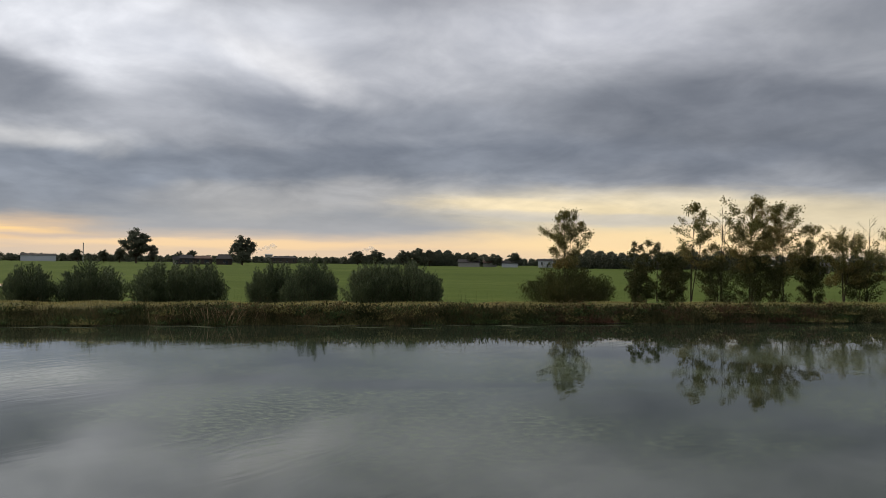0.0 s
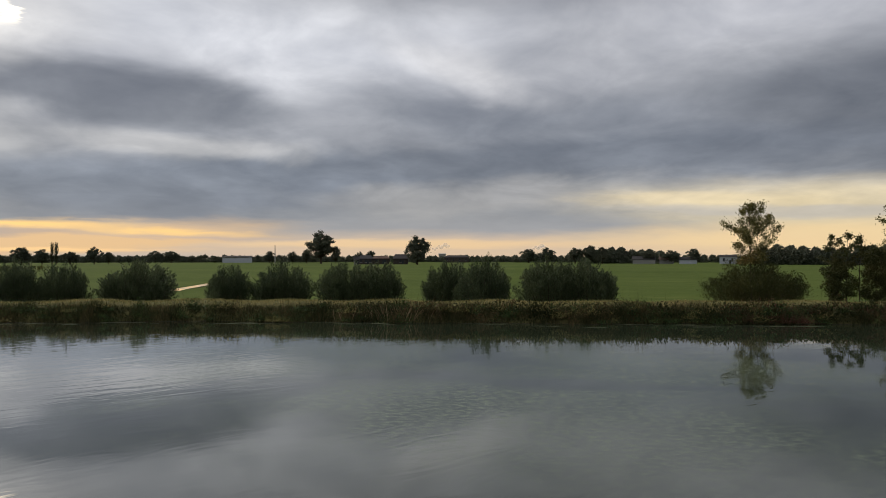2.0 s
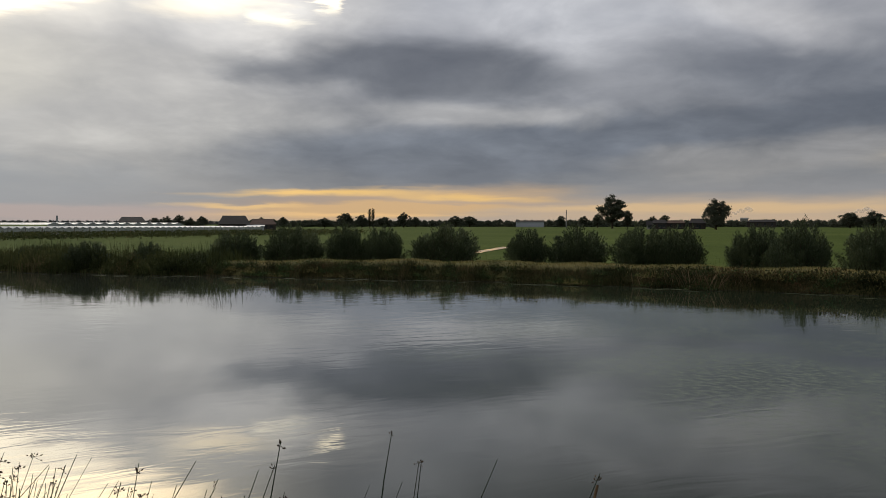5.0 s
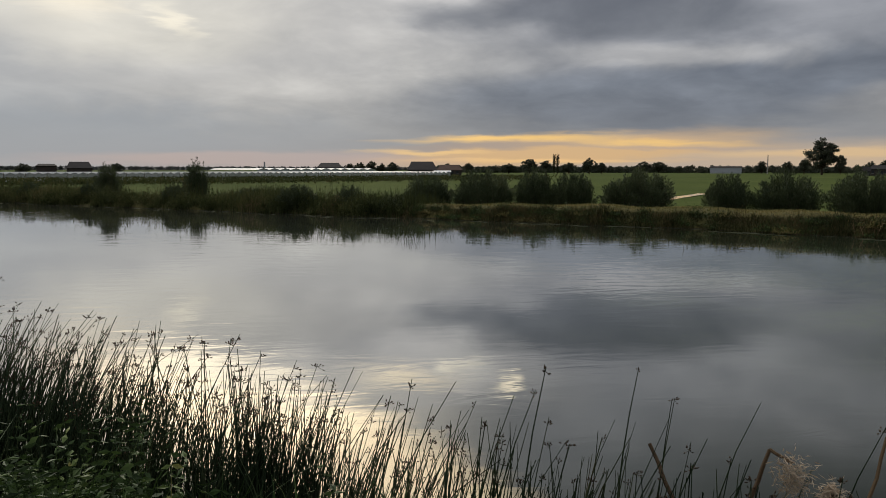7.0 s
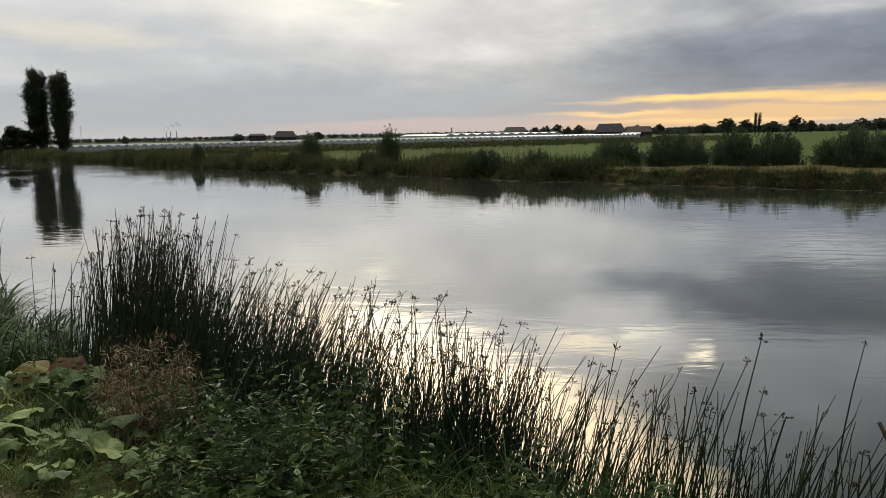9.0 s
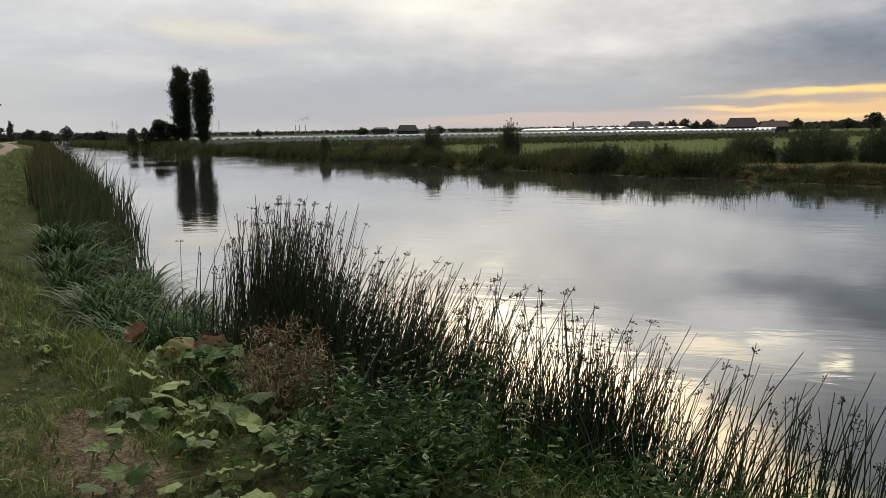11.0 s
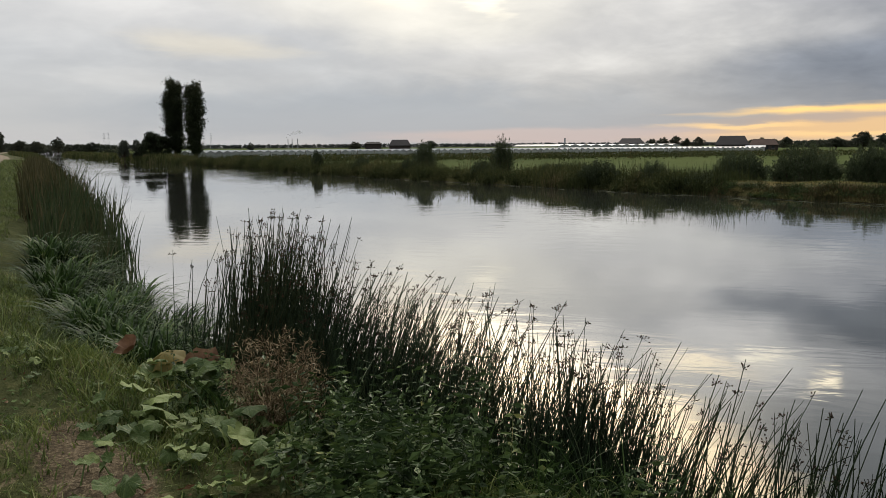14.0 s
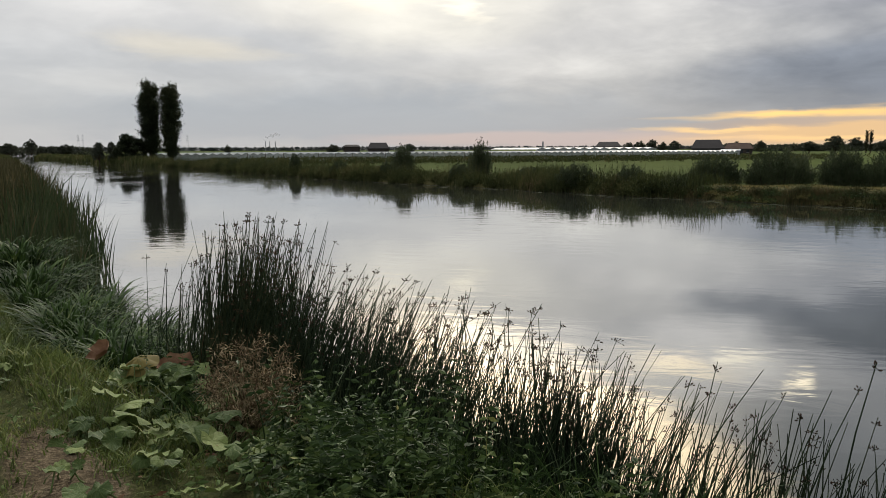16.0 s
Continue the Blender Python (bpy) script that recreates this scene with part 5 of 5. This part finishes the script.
        for o in out:
            st.append((b, b + o))
    V, F = grains(np.concatenate(at), np.concatenate(dr), rng.uniform(0.011, 0.019, sum(map(len, at))), 0.009)
    b, e = np.array([s[0] for s in st]), np.array([s[1] for s in st])
    V2, F2 = grains(b, e - b, np.linalg.norm(e - b, axis=1), 0.0025)
    stuff("rush_seedheads", mesh("rush_seedheads", *join((V, F), (V2, F2)), M_SEED), "brown seed clusters at the tips of the rushes", "rushes")


rush_bed()

# cattails and reeds farther along the near bank
def reed_stand(name, x0, x1, n, d0, d1, h0, h1, w, label, mat):
    r = along_near(x0, x1, n, d0, d1)
    r[:, 2] = np.minimum(r[:, 2], 0.7) - 0.1
    V, F = blades(r, rng.uniform(h0, h1, n), w * rng.uniform(0.6, 1.3, n), rng.normal(size=(n, 2)) * 0.13 + (0.05, 0.05), rng.uniform(0.5, 2.2, n), segs=4)
    stuff(name, mesh(name, V, F, mat), label, "reeds")


reed_stand("cattail_stand", -17, -12.2, 150, -0.7, 0.3, 0.5, 1.2, 0.042, "upright dark cattail leaves at the water's edge", M_CATTAIL)
reed_stand("cattail_stand", -23.5, -18.0, 260, -1.0, 0.5, 1.3, 2.4, 0.055, "tall dark cattail leaves standing over the water", M_CATTAIL)
reed_stand("cattail_stand", -24, -15.5, 900, -0.4, 1.0, 0.6, 1.5, 0.046, "dark cattails along the towpath bank", M_CATTAIL)
reed_stand("reed_stand", -38, -21, 2400, -0.4, 1.5, 0.6, 1.9, 0.04, "tall browning reeds along the towpath bank", M_REEDBROWN)
reed_stand("reed_stand", -75, -28, 7000, -0.4, 1.9, 0.6, 1.7, 0.04, "brownish reeds along the towpath bank", M_REEDBROWN)
reed_stand("reed_stand", -260, -75, 6000, -0.4, 2.0, 1.0, 1.7, 0.09, "distant reeds along the towpath bank", M_BANKREED)


def tussock(n, length, spread):
    """A fountain of long arching sedge leaves."""
    a = rng.uniform(0, 2 * np.pi, n)
    q = np.sqrt(rng.uniform(0, 1, n)) * spread
    root = np.stack([np.cos(a) * q, np.sin(a) * q, np.zeros(n)], 1)
    out = a + rng.normal(size=n) * 0.9
    h = length * rng.uniform(0.45, 1.15, n)
    run = rng.uniform(0.15, 0.85, n)
    lean = np.stack([np.cos(out) * run, np.sin(out) * run], 1)
    return blades(root, h, rng.uniform(0.018, 0.034, n), lean, rng.uniform(0.5, 1.5, n), out + np.pi / 2, 7, 0.5)


SEDGE = [mesh("foliage", *tussock(210, 0.92, 0.22), M_SEDGE) for _ in range(3)]
for i, (x, y, s) in enumerate([(-7.6, -0.35, 1.0), (-8.3, -0.75, 1.05), (-9.0, -0.5, 1.05), (-9.8, -1.1, 1.1), (-10.6, -0.95, 1.05), (-8.0, 0.15, 0.9), (-7.3, 0.25, 0.85), (-9.2, -1.35, 0.85), (-11.4, -1.5, 1.0),
                               (-10.4, -1.8, 0.75), (-12.2, -1.3, 1.0), (-8.9, 0.05, 0.9), (-7.0, -0.55, 0.7), (-12.6, -2.0, 0.9), (-9.6, -0.5, 1.15), (-11.0, -1.2, 1.1), (-8.6, -1.2, 0.9), (-10.2, -0.6, 1.0), (-7.8, -0.9, 0.8), (-13.2, -1.9, 1.2), (-12.2, -1.9, 1.15), (-11.8, -1.2, 1.2), (-13.6, -2.5, 1.1), (-14.6, -2.4, 1.1), (-11.2, -2.0, 1.0)]):
    d = float(near_edge(x) - y)
    ob = thing("sedge_tussock", "arching grey-green sedge tussock on the bank", "sedge", group="sedge tussocks")
    part("foliage", SEDGE[i % 3], ob)
    ob.matrix_basis = Matrix.LocRotScale((x, y, max(0.0, float(near_z(x, d))) - 0.03), Euler((0, 0, i * 2.1)), (s * 1.12, s * 1.12, s * 1.12))

# grass of the bank, long by the reeds, short where people walk
def turf(name, x0, x1, n, d0, d1, h0, h1, w, label, bare=-1.1, mat=None, segs=2, flop=0.55):
    r = along_near(x0, x1, n, d0, d1)
    keep = (np.sin(r[:, 0] * 2.3 + r[:, 1]) + np.sin(r[:, 1] * 3.1 - r[:, 0] * 0.7) + 0.7 * np.sin(r[:, 0] * 6.1 - r[:, 1] * 5.2) + rng.normal(size=n) * 0.7) > bare
    # the trodden hollow stays bare
    keep &= ((r[:, 0] + 4.1) / 0.85) ** 2 + ((r[:, 1] + 0.64 - 0.3 * (r[:, 0] + 4.1)) / 0.17) ** 2 + rng.normal(size=n) * 0.4 > 1
    r = r[keep]
    k = len(r)
    V, F = blades(r, rng.uniform(h0, h1, k), w * rng.uniform(0.6, 1.4, k), rng.normal(size=(k, 2)) * flop, 0.8, segs=segs, droop=0.2)
    stuff(name, mesh(name, V, F, mat or M_GRASS), label, "grass")


turf("long_grass", -12, -1.0, 12000, 0.6, 2.1, 0.08, 0.22, 0.009, "long tangled grass on the bank", segs=3)
turf("short_grass", -14, -1.0, 85000, 1.9, 5.2, 0.02, 0.075, 0.007, "short trodden grass beside the path", 0.25)
turf("grass_tufts", -13, -1.5, 16000, 1.5, 4.6, 0.04, 0.11, 0.007, "rough tufts in the trodden grass", 0.8)
turf("short_grass", -1.0, 7.0, 30000, 1.6, 5.0, 0.02, 0.09, 0.008, "short trodden grass beside the path", -0.3)
turf("long_grass", -1.0, 9.0, 9000, 0.2, 1.9, 0.10, 0.30, 0.009, "long tangled grass on the bank", segs=3)
turf("arching_grass", -5.2, -1.2, 1200, 0.4, 1.7, 0.25, 0.65, 0.009, "long pale arching grass among the nettles", -3, M_SEDGE, 5, 0.45)
turf("short_grass", -40, -14, 30000, 1.6, 5.0, 0.05, 0.16, 0.012, "short grass along the towpath")
turf("short_grass", -120, -40, 12000, 1.6, 4.8, 0.08, 0.25, 0.04, "short grass along the towpath")

# clover, plantain and dropped leaves lying in the turf
for name, n, mat, size, label in (("clover_leaves", 3200, M_BIGLEAF, 0.045, "small clover and plantain leaves in the turf"), ("fallen_leaves", 900, M_DEADLEAF, 0.04, "brown bits of leaf and stalk lying in the grass")):
    r = along_near(-10, -1.2, n, 1.3, 4.4)
    r = r[(np.sin(r[:, 0] * 3.3) + np.sin(r[:, 1] * 4.1 + 1) + rng.normal(size=len(r))) > 0.2]
    V, F = leaves(r + (0, 0, 0.025), rng.normal(size=r.shape) * (1, 1, 0.3), size * rng.uniform(0.5, 1.5, len(r)), size * 0.6)
    stuff(name, mesh(name, V, F, mat), label, "ground plants")


def herbs(name, cx, cy, sx, sy, count, h0, h1, label, leaf=0.062):
    """Leafy stems such as nettle and willowherb, leaves in pairs."""
    x, y = rng.normal(cx, sx, count), rng.normal(cy, sy, count)
    d = near_edge(x) - y
    root = np.stack([x, y, np.maximum(near_z(x, d), -0.05)], 1)
    h = rng.uniform(h0, h1, count)
    lean = rng.normal(size=(count, 2)) * 0.16
    V, F, tip, _ = stems(root, h, np.full(count, 0.003), lean, np.full(count, 0.5), 3)
    at, way, ln = [], [], []
    for j in range(24):
        s = 0.15 + 0.85 * (j // 2 + 0.5) / 12
        run = (s ** 1.5) * lean * h[:, None]
        c = root + np.concatenate([run, (h * s)[:, None]], 1)
        a = rng.uniform(0, 6.28, count) if j % 2 == 0 else a + np.pi
        at.append(c)
        way.append(np.stack([np.cos(a), np.sin(a), rng.uniform(-0.5, 0.35, count)], 1))
        ln.append(leaf * rng.uniform(0.5, 1.4, count) * (1.25 - 0.6 * s))
    ln = np.concatenate(ln)
    V2, F2 = leaves(np.concatenate(at), np.concatenate(way), ln, ln * 0.46)
    stuff(name, mesh(name, *join((V, F), (V2, F2)), M_NETTLE), label, "herbs")


herbs("nettle_patch", -3.75, 1.0, 0.45, 0.28, 95, 0.2, 0.8, "dark green nettles and bramble below the rushes")
herbs("nettle_patch", -2.6, 1.75, 0.4, 0.25, 40, 0.2, 0.45, "dark green nettles and bramble below the rushes")
herbs("nettle_patch", -4.0, 0.95, 0.35, 0.25, 75, 0.25, 0.55, "dark green nettles and bramble below the rushes")
herbs("nettle_patch", -5.9, 0.3, 0.4, 0.25, 110, 0.25, 0.5, "dark herbs below the tall rush clump")
herbs("bindweed_patch", -3.2, 0.7, 0.5, 0.25, 80, 0.15, 0.35, "low trailing herbs on the bank", 0.07)


def broad_leaf(cup, wave, seed):
    """A heart-shaped butterbur leaf, ribbed and wavy, one unit wide."""
    r = np.random.default_rng(seed)
    k, rings = 22, (0.0, 0.3, 0.62, 0.86, 1.0)
    V = []
    for q in rings:
        for j in range(k):
            a = 2 * math.pi * j / k
            notch = 1 - 0.55 * math.exp(-((a - math.pi) / 0.32) ** 2)
            rad = 0.5 * q * notch * (1 + 0.05 * math.sin(a * 7 + seed))
            z = cup * (q ** 2) + wave * q * q * math.sin(a * 5 + seed) + 0.02 * math.cos(a * 11) * q - 0.03 * q * math.sin(a)
            V.append((rad * math.cos(a), rad * math.sin(a) * 0.92, z))
    F = [(i * k + j, i * k + (j + 1) % k, (i + 1) * k + (j + 1) % k, (i + 1) * k + j) for i in range(len(rings) - 1) for j in range(k)]
    return np.array(V), F


LEAVES = [mesh("leaf", *broad_leaf(c, w, i), M_RIBBED, smooth=True) for i, (c, w) in enumerate([(-0.10, 0.05), (0.10, 0.06), (-0.16, 0.08), (0.04, 0.07)])]
WITHERED = [mesh("leaf", *broad_leaf(c, w, 9 + i), M_DEADLEAF, smooth=True) for i, (c, w) in enumerate([(0.22, 0.12), (-0.2, 0.14)])]
STALK = mesh("stalk", *limb((0, 0, -1), (0, 0, 0), 0.005, 0.004, 6, 2, 0, 0.02), M_BIGLEAF)


def butterbur(x, y, n, size, lift, label, withered=0, seed=0, reach=0.45):
    r = np.random.default_rng(seed)
    d = float(near_edge(x) - y)
    ob = thing("butterbur", label, "butterbur", (x, y, float(near_z(x, d))), "butterbur plants")
    for i in range(n):
        a, q = r.uniform(0, 6.28), reach * math.sqrt(r.uniform(0.02, 1))
        z = lift * r.uniform(0.5, 1.15)
        w = size * r.uniform(0.35, 0.95)
        dead = i < withered
        me = WITHERED[i % 2] if dead else LEAVES[(i + seed) % 4]
        p = Vector((math.cos(a) * q, math.sin(a) * q, z))
        lf = part("leaf", me, ob, "curled red-brown withered leaf" if dead else "",
                  m=Matrix.LocRotScale(p, Euler((r.normal() * 0.32, r.normal() * 0.32, a + r.normal() * 0.5)), (w, w, w)))
        part("stalk", STALK, lf, m=Matrix.LocRotScale((0, 0, 0), Euler((r.normal() * 0.2, r.normal() * 0.2, 0)), (1 / w, 1 / w, (z + 0.05) / w)))


butterbur(-5.55, -0.35, 11, 0.24, 0.2, "large grey-green butterbur leaves on the bank", 0, 1, 0.5)
butterbur(-4.95, 0.0, 11, 0.27, 0.24, "large grey-green butterbur leaves on the bank", 0, 2)
butterbur(-4.45, -0.25, 10, 0.21, 0.16, "pale green butterbur leaves on the bank", 0, 3, 0.4)
butterbur(-3.95, -0.05, 10, 0.19, 0.13, "pale green butterbur leaves on the bank", 0, 4, 0.38)
butterbur(-3.5, 0.35, 8, 0.22, 0.15, "pale green butterbur leaves on the bank", 0, 5, 0.4)
butterbur(-4.1, 0.5, 8, 0.24, 0.2, "dark butterbur leaves under the rushes", 0, 6, 0.4)
butterbur(-6.9, -1.75, 14, 0.13, 0.08, "patch of small coltsfoot leaves in the grass", 0, 7, 0.45)
butterbur(-6.3, -1.55, 7, 0.12, 0.06, "patch of small coltsfoot leaves in the grass", 0, 8, 0.3)
butterbur(-8.6, -1.75, 6, 0.14, 0.12, "small dock plant in the short grass", 0, 9, 0.25)
butterbur(-4.7, -0.45, 9, 0.20, 0.12, "pale green butterbur leaves on the bank", 0, 11, 0.4)
butterbur(-3.75, -0.3, 10, 0.16, 0.09, "small pale butterbur leaves in the grass", 0, 12, 0.4)
butterbur(-5.2, 0.25, 9, 0.25, 0.22, "dark butterbur leaves under the rushes", 0, 13, 0.4)
butterbur(-3.1, 0.1, 9, 0.18, 0.12, "pale green butterbur leaves on the bank", 0, 14, 0.4)
butterbur(-2.7, 0.7, 8, 0.2, 0.14, "pale green butterbur leaves on the bank", 0, 15, 0.4)
butterbur(-6.1, -1.2, 9, 0.1, 0.06, "patch of small coltsfoot leaves in the grass", 0, 16, 0.4)
butterbur(-3.6, -0.35, 6, 0.12, 0.05, "scattered small leaves on the worn earth", 0, 10, 0.5)


butterbur(-5.75, -0.25, 5, 0.44, 0.22, "broad dark grey-green butterbur leaves on the bank", 0, 23, 0.3)
butterbur(-4.8, -0.5, 6, 0.32, 0.2, "bright green butterbur leaves beside the worn earth", 0, 24, 0.25)
butterbur(-4.4, -0.02, 4, 0.36, 0.2, "broad dark grey-green butterbur leaves on the bank", 0, 25, 0.25)


def withered_plant(leaves_at):
    """Last curled leaves of a dying butterbur, standing up from the bank."""
    x, y = leaves_at[0][:2]
    z = float(near_z(x, near_edge(x) - y))
    ob = thing("butterbur", "curled withered butterbur leaves, rust-brown and yellowing", "butterbur", (x, y, z), "butterbur plants")
    for i, (a, b, c, w, tilt, turn, mat) in enumerate(leaves_at):
        V, F = broad_leaf((0.34, -0.26, 0.30)[i % 3], 0.06, 31 + i)
        lf = part("leaf", mesh("leaf", V, F, mat, smooth=True), ob, "curled withered leaf", m=Matrix.LocRotScale((a - x, b - y, c - z), Euler((radians(tilt), radians(-18), radians(turn))), (w, w, w)))
        part("stalk", STALK, lf, m=Matrix.LocRotScale((0, 0, 0), Euler((-radians(tilt), 0, 0)), (1 / w, 1 / w, (c - z + 0.1) / w)))


withered_plant([(-6.25, -0.62, 1.12, 0.22, 35, 60, M_DEADLEAF), (-6.05, -0.36, 1.12, 0.30, 14, 100, M_YELLEAF), (-5.85, -0.08, 1.04, 0.28, 20, 130, M_DEADLEAF)])


def dried_plant(x, y):
    """A dead umbel gone to a ball of brown twigs and husks."""
    d = float(near_edge(x) - y)
    ob = thing("dried_umbel", "withered brown seeding plant, a ball of dry twigs", "dried plant", (x, y, float(near_z(x, d))))
    k = 60
    twigs, ends = [], []
    for i in range(k):
        way = rng.normal(size=3)
        way /= np.linalg.norm(way)
        e = np.array((0, 0, 0.38)) + way * (0.33, 0.33, 0.32) * rng.uniform(0.35, 1.08)
        b = np.array((e[0] * 0.4, e[1] * 0.4, e[2] * 0.5))
        twigs += [limb((0, 0, 0), b, 0.006, 0.004, 4, 1), limb(b, e, 0.004, 0.002, 3, 2, 0, 0.01)]
        ends.append(e)
    part("stem", mesh("stem", *join(*twigs), M_DRY), ob)
    at = np.repeat(np.array(ends), 100, 0) + rng.normal(size=(k * 100, 3)) * 0.040
    at[:, 2] = np.maximum(at[:, 2], 0.08)
    V, F = leaves(at, rng.normal(size=at.shape), rng.uniform(0.02, 0.07, len(at)), 0.0058)
    part("seed_ball", mesh("seed_ball", V, F, M_DRY), ob)


dried_plant(-4.6, 0.34)


def broken_reed(pts, r0, label):
    ob = thing("broken_reed", label, "reed", (0, 0, 0), "broken reed stalks")
    base = pts[0]
    ob.location = base
    pieces = [limb(np.array(a) - base, np.array(b) - base, r0 * (1 - 0.15 * i), r0 * (0.85 - 0.15 * i), 6, 3, 0, 0.01) for i, (a, b) in enumerate(zip(pts, pts[1:]))]
    part("stalk", mesh("stalk", *join(*pieces), M_SEED), ob)
    return ob


def plume(parent, at, size):
    k = 420
    c = np.array(at) + rng.normal(size=(k, 3)) * (size * 0.45, size * 0.25, size * 0.6)
    V, F = leaves(c, rng.normal(size=(k, 3)) * (1, 1, 0.6) + (0.5, 0, -0.4), rng.uniform(0.02, 0.07, k), 0.006)
    part("plume", mesh("plume", V, F, M_PLUME), parent, "pale fluffy reed plume")["kind"] = "stuff"


b1 = broken_reed([(-1.86, 3.84, 0.0), (-1.84, 3.9, 1.0), (-1.80, 4.0, 1.25), (-1.68, 4.0, 1.21)], 0.014, "broken brown reed with a pale drooping plume")
plume(b1, (0.19, 0.14, 1.16), 0.09)
broken_reed([(-1.75, 3.52, 0.0), (-2.14, 3.65, 0.95), (-2.35, 3.72, 1.19)], 0.014, "leaning brown broken reed stalk")
b2 = broken_reed([(-1.30, 4.05, 0.0), (-1.35, 4.12, 1.1), (-1.34, 4.28, 1.38)], 0.012, "bent brown reed stalk by the water")
plume(b2, (-0.2, -0.02, 1.1), 0.05)
